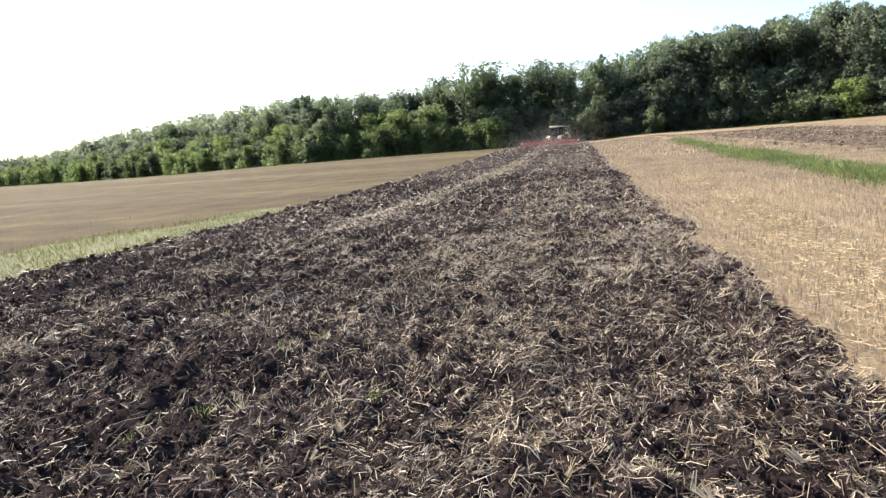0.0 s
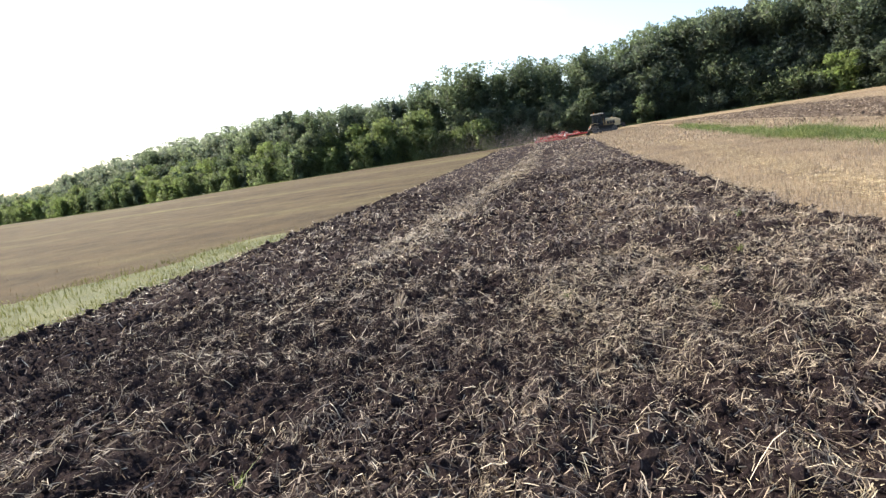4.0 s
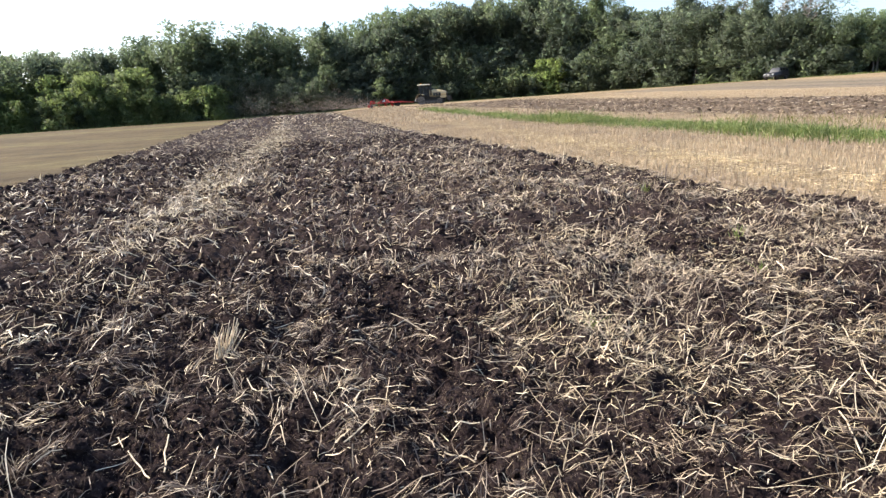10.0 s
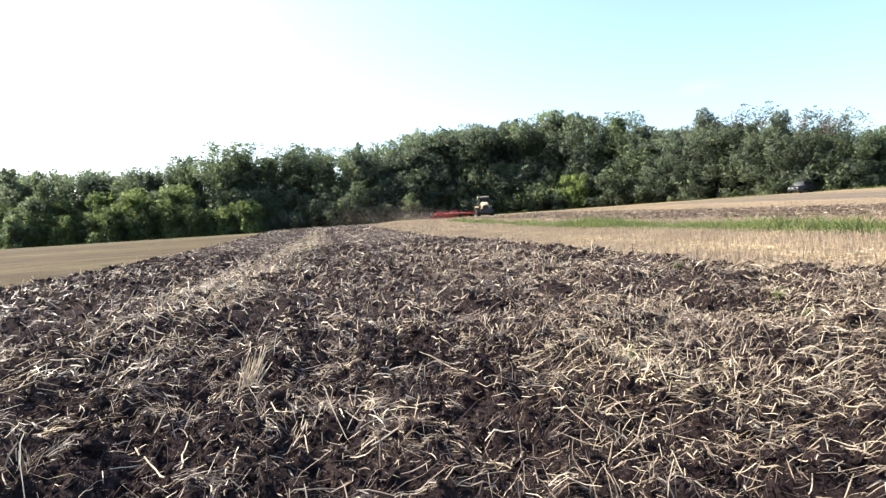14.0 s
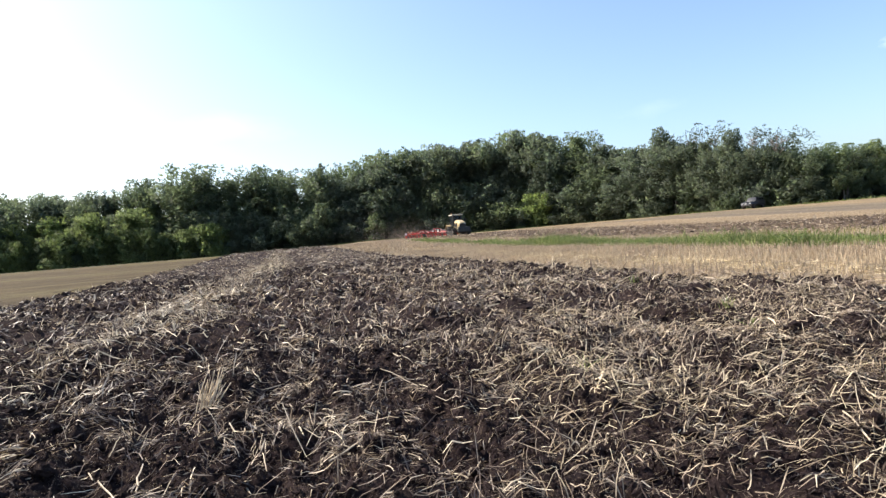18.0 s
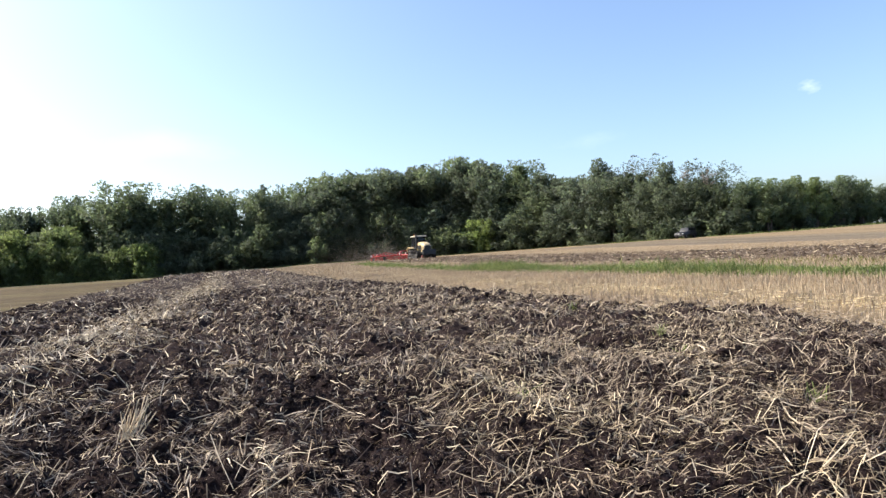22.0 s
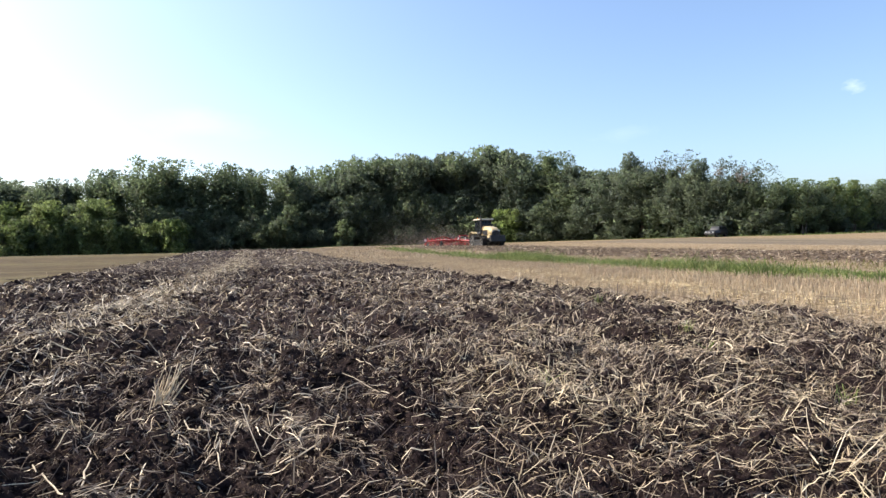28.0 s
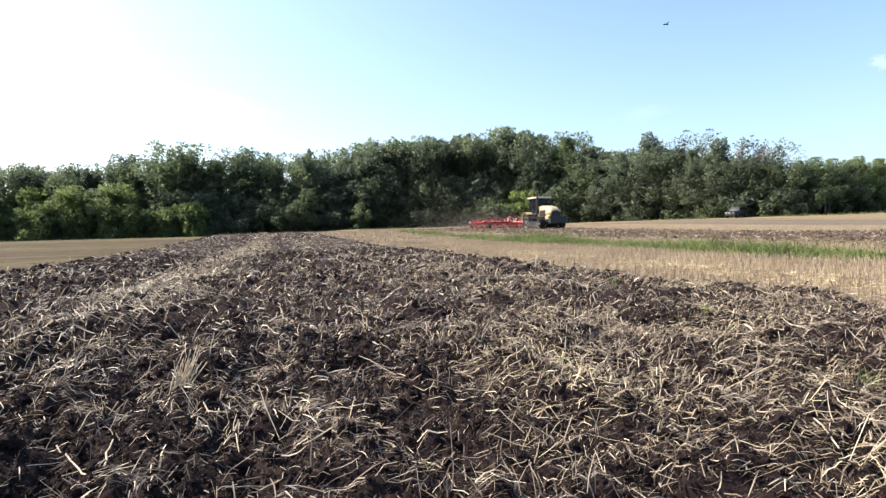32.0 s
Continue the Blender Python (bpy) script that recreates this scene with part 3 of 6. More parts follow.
# ---------- straw on the turned soil ----------
def litter(x, y):
    """Where the straw lies thick: along the seam of two passes, in a broad swath, in lanes and in patches."""
    patch = 0.55 + 0.28 * value_noise(x * 1.7, y * 1.2, 41) + 0.55 * value_noise(x * 5.2, y * 4.0, 42) + 0.45 * value_noise(x * 11, y * 9, 46)
    lane = 0.04 + 0.16 * value_noise(x * 1.5, y * 0.12, 49) + 0.10 * value_noise(x * 3.4, y * 0.3, 50)
    seam = (0.02 + 0.58 * ease(y, 4, 14)) * np.exp(-((x - seam_line(y) + 0.2 * value_noise(y * 0.6, y * 0, 43)) / 0.55) ** 2)
    swath = 0.32 * ease(x + 0.35 * value_noise(y * 0.5, y * 0 + 0.9, 53), -0.3, 2.5) * (1 - 0.4 * ease(x, 4.2, 4.9))
    # thin by the resting place, thicker along the way that was walked
    patch = patch - 0.2 * np.exp(-((x + 2.2) / 1.3) ** 2 - ((y - 1.6) / 1.3) ** 2)
    patch = patch + 0.45 * np.exp(-((x + 0.2) / 1.4) ** 2 - ((y - 0.1) / 0.9) ** 2) + 0.25 * np.exp(-((x + 1.8) / 1.5) ** 2 - ((y + 0.7) / 1.0) ** 2)
    patch = patch + 0.14 * (1 - ease(y, -2.5, -1.0))
    patch = patch - 0.10 * ease(y, 2.5, 5)
    main, band = worked(x, y)
    patch = 1.15 * np.clip(patch, 0, 1.6) ** 1.5
    return np.clip((0.36 + lane + seam + swath) * (0.10 + patch), 0, 1) * main


def build_straw():
    label = "chopped bleached straw strewn over dark turned soil"
    near = (-3.8, 5.2, 0.6, 5.0)

    def thick(y):
        """Coarser pieces lie further from where the straw was trodden."""
        return 1 + 0.36 * np.clip(y - 1.8, 0, 3.2)

    # close to where the camera comes to rest
    x, y = scatter(95000, *near, litter)
    n = len(x)
    stuff("straw_chaff", chips(x, y, rng.gamma(2.0, 0.011, n) + 0.008, (0.0012 + 0.0030 * rng.random(n) ** 1.4) * thick(y), 0.003 + rng.exponential(0.010, n), 0.6), STRAW, label, "straw")
    x, y = scatter(130000, -3.0, 4.4, 0.9, 4.6, lambda a, b: worked(a, b)[0] * (0.9 - 0.6 * ease(b, 1.8, 4.2)))
    n = len(x)
    stuff("straw_chaff", chips(x, y, rng.gamma(2.0, 0.0035, n) + 0.004, (0.0008 + 0.0016 * rng.random(n)) * thick(y), 0.001 + rng.exponential(0.005, n), 0.7), HUSK, "fine chaff mingled with crumbs of soil", "straw")
    x, y = scatter(76000, *near, litter)
    n = len(x)
    stuff("straw_litter", lying_straw(x, y, rng.gamma(1.8, 0.028, n) + 0.018, (0.0016 + 0.0036 * rng.random(n) ** 1.5) * thick(y), 0.005 + rng.exponential(0.012, n), 0.38, False), STRAW, label, "straw")
    x, y = scatter(1900, *near, litter)
    n = len(x)
    stuff("straw_litter", lying_straw(x, y, rng.gamma(3.0, 0.034, n) + 0.05, rng.uniform(0.0026, 0.0044, n) * thick(y), 0.012 + rng.exponential(0.010, n), 0.25, bend=0.08), PALE_STRAW, "long bleached straw stems on dark turned soil", "straw")
    stuff("straw_wisps", wisps(1300, *near, litter, 10, 0.10, 0.0029), STRAW, "wisps of bleached straw combed into dark soil", "straw")
    stuff("straw_wisps", wisps(480, -1.9, 0.6, 1.25, 3.4, lambda a, b: np.clip(0.35 + 0.5 * value_noise(a * 2.2, b * 1.8, 55), 0, 1), 13, 0.11, 0.0030), STRAW, "wisps of bleached straw combed into dark soil", "straw")
    # cut stubs that stand up out of the soil
    x, y = scatter(7000, -3.8, 5.2, 0.6, 9.0, litter)
    n = len(x)
    stuff("straw_stubs", standing(x, y, 0.03 + rng.gamma(2.0, 0.018, n), rng.uniform(0.003, 0.005, n) * np.minimum(thick(y), 1.5), 0.7, tips=0.8), PALE_STRAW, "short cut stubs of straw standing in soil", "straw")
    stuff("straw_stubs", tufts(480, *near, litter, 11, 0.075, 0.0034), SWATH, "fanned tufts of cut straw torn up with the soil", "straw")
    stuff("straw_stubs", tufts(1300, -6.0, 5.0, -5.2, 0.6, litter, 11, 0.085, 0.0048), SWATH, "fanned tufts of cut straw torn up with the soil", "straw")
    # dull flakes of leaf and husk
    x, y = scatter(60000, -6.3, 5.1, -6.0, 16, litter)
    n = len(x)
    small = 0.45 + 0.55 * np.where(y < 0.6, 1.0, ease(y, 2.4, 6))
    stuff("husk_flakes", chips(x, y, (rng.gamma(2.6, 0.016, n) + 0.02) * small, rng.uniform(0.006, 0.016, n) * small, 0.004 + rng.exponential(0.012, n), 0.6), HUSK, "dull brown flakes of leaf and husk on dark soil", "straw")
    # a golden swath where the straw fell thickest
    x, y = scatter(78000, 0.6, 4.8, -5.5, 12, lambda a, b: np.clip(ease(a + 0.5 * value_noise(b * 0.6, b * 0 + 0.3, 54), 0.1, 2.5) * (0.40 + 0.35 * np.exp(-((a - 1.9) / 0.6) ** 2 - ((b - 1.6) / 0.7) ** 2) + 0.65 * value_noise(a * 4.5, b * 3.5, 48) + 0.45 * value_noise(a * 1.3, b * 0.7, 52)) * (0.45 + 0.55 * ease(b, -0.5, 1.5)) * (1 + 0.55 * np.exp(-((b - 2.0) / 1.1) ** 2)) * (1 - 0.35 * ease(b, 3, 5)), 0, 1))
    n = len(x)
    stuff("straw_swath", lying_straw(x, y, rng.gamma(2.2, 0.020, n) + 0.024, rng.uniform(0.0021, 0.0044, n) * (1 + 0.09 * np.where(y < 0, 1.5, np.clip(y - 3, 0, 9))), 0.008 + rng.exponential(0.018, n), 0.4, False, bend=0.07), SWATH, "thick swath of golden straw over dark soil", "straw")
    # where the camera comes walking
    x, y = scatter(125000, -6.4, 5.2, -6.0, 0.6, litter)
    n = len(x)
    stuff("straw_chaff", chips(x, y, rng.gamma(2.2, 0.015, n) + 0.012, rng.uniform(0.002, 0.0065, n), 0.003 + rng.exponential(0.010, n), 0.6), STRAW, label, "straw")
    x, y = scatter(88000, -6.4, 5.2, -6.0, 0.6, litter)
    n = len(x)
    stuff("straw_litter", lying_straw(x, y, rng.gamma(2.2, 0.024, n) + 0.02, 0.0022 + 0.0045 * rng.random(n) ** 1.5, 0.005 + rng.exponential(0.016, n), 0.45, False), STRAW, label, "straw")
    stuff("straw_wisps", wisps(1700, -6.2, 5.0, -5.8, 0.6, litter, 9, 0.10, 0.0042), STRAW, "wisps of bleached straw combed into dark soil", "straw")
    # the seam between the two passes
    y = -2 + 62 * rng.random(34000) ** 1.5
    y = y[rng.random(34000) < np.clip((0.42 + 0.42 * value_noise(y * 1.1, y * 0 + 0.7, 47)) * (0.14 + 0.86 * ease(y, 2, 8)) * (1 - 0.85 * ease(y, 20, 45)), 0.02, 1)]
    x = seam_line(y) + 0.2 * value_noise(y * 0.6, y * 0, 43) + rng.normal(0, 0.38, len(y))
    n = len(x)
    stuff("straw_seam", lying_straw(x, y, rng.gamma(2.6, 0.030, n) + 0.04, rng.uniform(0.003, 0.006, n) * (1 + y.clip(0, 70) / 14), 0.015 + rng.exponential(0.02, n), 0.4, False), SWATH,
          "ridge of golden straw along the seam of two passes", "straw")
    # the rest of the strip
    x, y = scatter(34000, -6.4, 5.2, 0.6, 15, litter)
    keep = ~((x > -3.8) & (y < 5.0))
    x, y = x[keep], y[keep]
    n = len(x)
    stuff("straw_chaff", chips(x, y, (rng.gamma(2.4, 0.020, n) + 0.02) * (1 + 0.5 * ease(y, 5, 12)), rng.uniform(0.006, 0.014, n) * (1 + 0.5 * ease(y, 4, 12)), 0.008 + rng.exponential(0.018, n), 0.6), STRAW, label, "straw")
    x, y = scatter(34000, -6.4, 5.2, 0.6, 16, litter)
    keep = ~((x > -3.8) & (y < 5.0))
    x, y = x[keep], y[keep]
    n = len(x)
    stuff("straw_litter", lying_straw(x, y, rng.gamma(2.6, 0.030, n) + 0.04, rng.uniform(0.007, 0.015, n) * (1 + 0.6 * ease(y, 4, 14)), 0.012 + rng.exponential(0.022, n), 0.5, False), STRAW, label, "straw")
    stuff("straw_wisps", wisps(2600, -6.2, 5.0, 5.0, 18, litter, 7, 0.14, 0.0075), STRAW, "wisps of bleached straw combed into dark soil", "straw")
    x, y = scatter(44000, -6.4, 5.2, 15, 45, litter)
    n = len(x)
    stuff("straw_chaff", chips(x, y, rng.gamma(3.0, 0.038, n) + 0.06, rng.uniform(0.010, 0.022, n), 0.03 + rng.exponential(0.02, n), 0.5), STRAW, label, "straw")
    x, y = scatter(16000, -6.4, 5.2, 45, STRIP_END, litter)
    n = len(x)
    stuff("straw_chaff", chips(x, y, rng.gamma(3.0, 0.06, n) + 0.08, rng.uniform(0.025, 0.05, n), 0.05 + rng.exponential(0.02, n), 0.5), STRAW, label, "straw")
    x, y = scatter(30000, BAND_LEFT, BAND_RIGHT + 0.5, 4, 92, lambda a, b: (0.5 + 0.4 * value_noise(a, b * 0.5, 44)) * (a > band_edge(b) + 0.2))
    n = len(x)
    stuff("straw_litter", lying_straw(x, y, rng.gamma(3.0, 0.05, n) + 0.06, rng.uniform(0.012, 0.025, n), 0.03, 0.25, False), STRAW,
          "faded straw strewn over an older worked band", "straw")


build_straw()


# ---------- clods ----------
def build_clods():
    t = (1 + 5 ** 0.5) / 2
    ico = np.array([(-1, t, 0), (1, t, 0), (-1, -t, 0), (1, -t, 0), (0, -1, t), (0, 1, t), (0, -1, -t), (0, 1, -t), (t, 0, -1), (t, 0, 1), (-t, 0, -1), (-t, 0, 1)]) / 1.9
    tri = np.array([(0, 11, 5), (0, 5, 1), (0, 1, 7), (0, 7, 10), (0, 10, 11), (1, 5, 9), (5, 11, 4), (11, 10, 2), (10, 7, 6), (7, 1, 8),
                    (3, 9, 4), (3, 4, 2), (3, 2, 6), (3, 6, 8), (3, 8, 9), (4, 9, 5), (2, 4, 11), (6, 2, 10), (8, 6, 7), (9, 8, 1)])

    crumb = np.array([(-1, -0.9, -0.5), (1, -0.8, -0.5), (0.9, 1, -0.5), (-0.9, 0.9, -0.5), (0.1, -0.1, 1.1)])
    crumb_faces = np.array([(0, 1, 4), (1, 2, 4), (2, 3, 4), (3, 0, 4)])

    def lumps(x, y, size, ico=ico, tri=tri):
        n = len(x)
        jitter = 1 + 0.32 * rng.standard_normal((n, len(ico), 1))
        a = rng.uniform(0, 2 * math.pi, n)
        v = ico[None] * np.clip(jitter, 0.45, 1.5) * (size[:, None] * rng.uniform(0.7, 1.3, (n, 3)))[:, None, :] * np.array([1, 1, 0.8])
        c, s = np.cos(a)[:, None], np.sin(a)[:, None]
        tilt = rng.uniform(-0.7, 0.7, n)[:, None]
        v = np.stack([v[..., 0], v[..., 1] * np.cos(tilt) - v[..., 2] * np.sin(tilt), v[..., 1] * np.sin(tilt) + v[..., 2] * np.cos(tilt)], axis=-1)
        v = np.stack([v[..., 0] * c - v[..., 1] * s, v[..., 0] * s + v[..., 1] * c, v[..., 2]], axis=-1)
        v = v + np.column_stack([x, y, height(x, y) + size * 0.18])[:, None, :]
        return v.reshape(-1, 3), (np.arange(n)[:, None, None] * len(ico) + tri[None]).reshape(-1, 3)

    # a rough lump: the same solid with each face split in four
    rough, index, rough_faces = [tuple(v) for v in ico], {}, []
    for f in tri:
        mids = []
        for i, j in ((f[0], f[1]), (f[1], f[2]), (f[2], f[0])):
            key = (min(i, j), max(i, j))
            if key not in index:
                q = (ico[i] + ico[j]) / 2
                index[key] = len(rough)
                rough.append(tuple(q / np.linalg.norm(q) * np.linalg.norm(ico[i])))
            mids.append(index[key])
        rough_faces += [(f[0], mids[0], mids[2]), (f[1], mids[1], mids[0]), (f[2], mids[2], mids[1]), tuple(mids)]
    rough, rough_faces = np.array(rough), np.array(rough_faces)

    def bare(x, y):
        return np.clip(1.25 - litter(x, y) * 0.8, 0.2, 1) * worked(x, y)[0]

    label = "crumbled clods of dark moist soil"
    x, y = scatter(130000, -3.4, 4.6, 0.9, 5.6, lambda a, b: bare(a, b) * (1 - 0.75 * ease(b, 1.8, 5.2)) * (1 - 0.45 * ease(np.abs(a - 0.6), 1.4, 3.6)))
    stuff("soil_clods", lumps(x, y, (0.0028 + rng.gamma(1.4, 0.0034, len(x)).clip(0, 0.012)) * (1 + 0.25 * np.clip(y - 1.8, 0, 4)), crumb, crumb_faces), SOIL, label, "soil")
    x, y = scatter(2600, -3.2, 4.6, 0.9, 4.6, bare)
    stuff("soil_clods", lumps(x, y, 0.008 + rng.gamma(1.6, 0.006, len(x)).clip(0, 0.024), rough, rough_faces), SOIL, "larger rough clods of dark moist soil", "soil")
    x, y = scatter(13000, -6.3, 5.1, 3.5, 24, bare)
    stuff("soil_clods", lumps(x, y, (0.011 + rng.gamma(1.5, 0.010, len(x)).clip(0, 0.024)) * (1 + 0.5 * ease(y, 4, 12)), ico, tri), SOIL, label, "soil")
    x, y = scatter(52000, -3.5, 5.1, -5.0, 0.9, lambda a, b: bare(a, b) * (1 - 0.6 * ease(np.abs(a - 1.4 + 0.5 * b), 1.5, 4)))
    stuff("soil_clods", lumps(x, y, 0.004 + rng.gamma(1.4, 0.0050, len(x)).clip(0, 0.016), crumb, crumb_faces), SOIL, label, "soil")
    x, y = scatter(16000, -6.2, -2.6, -3.0, 4.5, bare)
    stuff("soil_clods", lumps(x, y, 0.007 + rng.gamma(1.4, 0.0060, len(x)).clip(0, 0.02), crumb, crumb_faces), SOIL, label, "soil")
    x, y = scatter(8000, -6.3, 5.1, -6.0, 0.9, bare)
    stuff("soil_clods", lumps(x, y, 0.008 + rng.gamma(1.5, 0.010, len(x)).clip(0, 0.036), ico, tri), SOIL, label, "soil")
    # bigger lumps thrown up along both edges of the strip
    y = -5 + 75 * rng.random(1300) ** 1.6
    l, r = edges(y)
    side = rng.random(1300) < 0.55
    x = np.where(side, l + rng.gamma(1.5, 0.14, 1300) - 0.05, r - rng.gamma(1.5, 0.14, 1300) + 0.05)
    stuff("soil_clods", lumps(x, y, (0.014 + rng.gamma(1.3, 0.016, 1300).clip(0, 0.05)) * np.where(side, 1.0, 0.5), ico, tri), SOIL, "lumps of soil along the edge of the strip", "soil", True)
    y = 4 + 88 * rng.random(5000) ** 1.5
    x = rng.uniform(BAND_LEFT, BAND_RIGHT, 5000)
    stuff("soil_clods", lumps(x, y, 0.03 + rng.gamma(1.6, 0.022, 5000).clip(0, 0.08), crumb, crumb_faces), OLD_SOIL, "weathered clods in an older worked band", "soil")


build_clods()


# ---------- stubble, windrow and grass ----------
def build_stubble():
    # drilled rows of cut stalks run along the field
    def rows(count, x0, x1, y0, y1, pitch, stray=0.018):
        x, y = scatter(count, x0, x1, y0, y1)
        return np.round(x / pitch) * pitch + rng.normal(0, stray, len(x)), y

    def right_side(x, y):
        l, r = edges(y)
        return (x > r + 0.03) & ~in_green(x, y, -0.1) & (np.maximum(*worked(x, y)) < 0.3)

    x, y = rows(120000, 4.8, 16.6, -4, 34, 0.16)
    k = right_side(x, y)
    x, y = x[k], y[k]
    n = len(x)
    stuff("stubble", stalks(x, y, rng.uniform(0.06, 0.15, n), rng.uniform(0.004, 0.009, n), 0.16), STALK, "pale golden cut cereal stubble in drilled rows", "stubble")
    x, y = rows(18000, 4.8, 17.2, 34, 112, 0.32, 0.12)
    k = right_side(x, y)
    x, y = x[k], y[k]
    n = len(x)
    stuff("stubble", stalks(x, y, rng.uniform(0.10, 0.2, n), rng.uniform(0.03, 0.06, n), 0.2), STALK, "pale golden cut cereal stubble in drilled rows", "stubble")
    x, y = rows(15000, 32.2, 47, 8, 112, 0.4, 0.14)
    n = len(x)
    stuff("stubble", stalks(x, y, rng.uniform(0.05, 0.10, n), rng.uniform(0.02, 0.04, n), 0.3), STALK, "pale golden cut cereal stubble in drilled rows", "stubble")
    x, y = scatter(16000, -30, -6.2, 0, 32, lambda a, b: 1 - 0.9 * ease(b, 10, 30))
    k = x < LEFT_EDGE - 2.8
    x, y = x[k], y[k]
    n = len(x)
    stuff("stubble", stalks(x, y, rng.uniform(0.03, 0.08, n), rng.uniform(0.006, 0.014, n), 0.5), BROWN_STALK, "dull brown cut cereal stubble", "stubble")
    # loose straw dropped in a windrow
    y = -4 + 46 * rng.random(30000) ** 1.9
    x = 6.15 + 0.0028 * y.clip(0, 26) ** 2 + 0.15 * value_noise(y * 0.8, y * 0, 51) + rng.normal(0, 0.30 + 0.02 * (6 - y).clip(0, 8), len(y))
    n = len(x)
    stuff("straw_windrow", chips(x, y, rng.gamma(2.4, 0.030, n) + 0.03, rng.uniform(0.0035, 0.0065, n) * (1 + y.clip(0, 60) / 45), 0.006 + rng.exponential(0.010, n), 0.1), WINDROW,
          "loose golden straw dropped in a windrow on stubble", "straw")
    y = rng.uniform(-4, 34, 6000)
    l, r = edges(y)
    x = r + rng.exponential(0.22, len(y)) - 0.15
    n = len(x)
    stuff("straw_litter", lying_straw(x, y, rng.gamma(2.4, 0.026, n) + 0.03, rng.uniform(0.003, 0.007, n) * (1 + y.clip(0, 40) / 25), 0.012 + rng.exponential(0.02, n), 0.3, False, bend=0.12), STALK,
          "golden straw along the edge of the soil", "straw")
    # scattered straw over the stubble
    x, y = scatter(4500, 5.2, 17, 0, 60)
    n = len(x)
    stuff("straw_litter", lying_straw(x, y, rng.gamma(3, 0.030, n) + 0.04, rng.uniform(0.004, 0.008, n) * (1 + y / 25), 0.03, 0.12, False), STALK, "loose straw scattered over stubble", "straw")


def build_grass():
    def strip(count, y0, y1, far):
        y = rng.uniform(y0, y1, count)
        u = rng.normal(0.5, 0.30, count)
        x = green_edge(y) + GREEN_WIDE * u + 0.25 * value_noise(y * 0.5, y * 0 + 1.3, 67)
        keep = rng.random(count) < np.clip((0.75 + 0.6 * value_noise(x * 0.9, y * 0.45, 61)) * (1 - ease(y, 45, 68)), 0.03, 1)
        x, y = x[keep], y[keep]
        n = len(x)
        tall = (0.05 + rng.gamma(4, 0.038, n)) * (0.85 + 0.55 * value_noise(x * 0.7, y * 0.35, 66))
        return standing(x, y, tall, rng.uniform(0.010, 0.022, n) * far, 1.0)

    label = "strip of tall green grass and weeds in the stubble"
    stuff("green_weeds", strip(60000, 3, 30, 1.25), BLADE, label, "grass")
    stuff("green_weeds", strip(15000, 30, 70, 2.2), BLADE, label, "grass")
    x, y = scatter(17000, LEFT_EDGE - 5.2, LEFT_EDGE + 0.1, 0, 20, lambda a, b: np.clip((0.8 + 0.7 * value_noise(a * 0.8, b * 0.5, 63)) * (1 - ease(b, 9, 16)) * ease(a, LEFT_EDGE - 4.6 + 2.0 * ease(b, 6, 14), LEFT_EDGE - 2.6 + 1.0 * ease(b, 6, 14)), 0, 1))
    n = len(x)
    stuff("verge_grass", standing(x, y, rng.gamma(4, 0.016, n) + 0.02, rng.uniform(0.007, 0.016, n), 0.6), PALE_BLADE, "pale green grass verge beside the turned soil", "grass")
    x, y = scatter(3200, 12.2, 16.2, 7, 20, lambda a, b: np.clip(1 - ((a - 14.3) / 1.7) ** 2 - ((b - 13) / 7) ** 2, 0, 1))
    n = len(x)
    stuff("green_weeds", standing(x, y, rng.gamma(4, 0.025, n), rng.uniform(0.012, 0.028, n), 0.6), PALE_BLADE, "patch of yellowish green weeds in the stubble", "grass")
    # rough grass along the foot of the wood
    x = rng.uniform(-280, 160, 16000)
    y = wood_foot(x) - 5 + rng.gamma(2, 1.2, 16000)
    n = len(x)
    stuff("verge_grass", standing(x, y, rng.gamma(4, 0.05, n), rng.uniform(0.08, 0.2, n), 0.6), BLADE, "rough grass along the foot of the wood", "grass")


build_stubble()
build_grass()


# ---------- trees ----------
def tube(bm, points, radii, sides=6):
    """A tapered limb through the points."""
    rings = []
    for i, (p, r) in enumerate(zip(points, radii)):
        a = points[max(i - 1, 0)]
        b = points[min(i + 1, len(points) - 1)]
        q = (b - a).to_track_quat("Z", "Y")
        rings.append([bm.verts.new(p + q @ Vector((r * math.cos(2 * math.pi * k / sides), r * math.sin(2 * math.pi * k / sides), 0))) for k in range(sides)])
    for u, v in zip(rings, rings[1:]):
        for k in range(sides):
            bm.faces.new((u[k], u[(k + 1) % sides], v[(k + 1) % sides], v[k]))
    bm.faces.new(rings[-1])


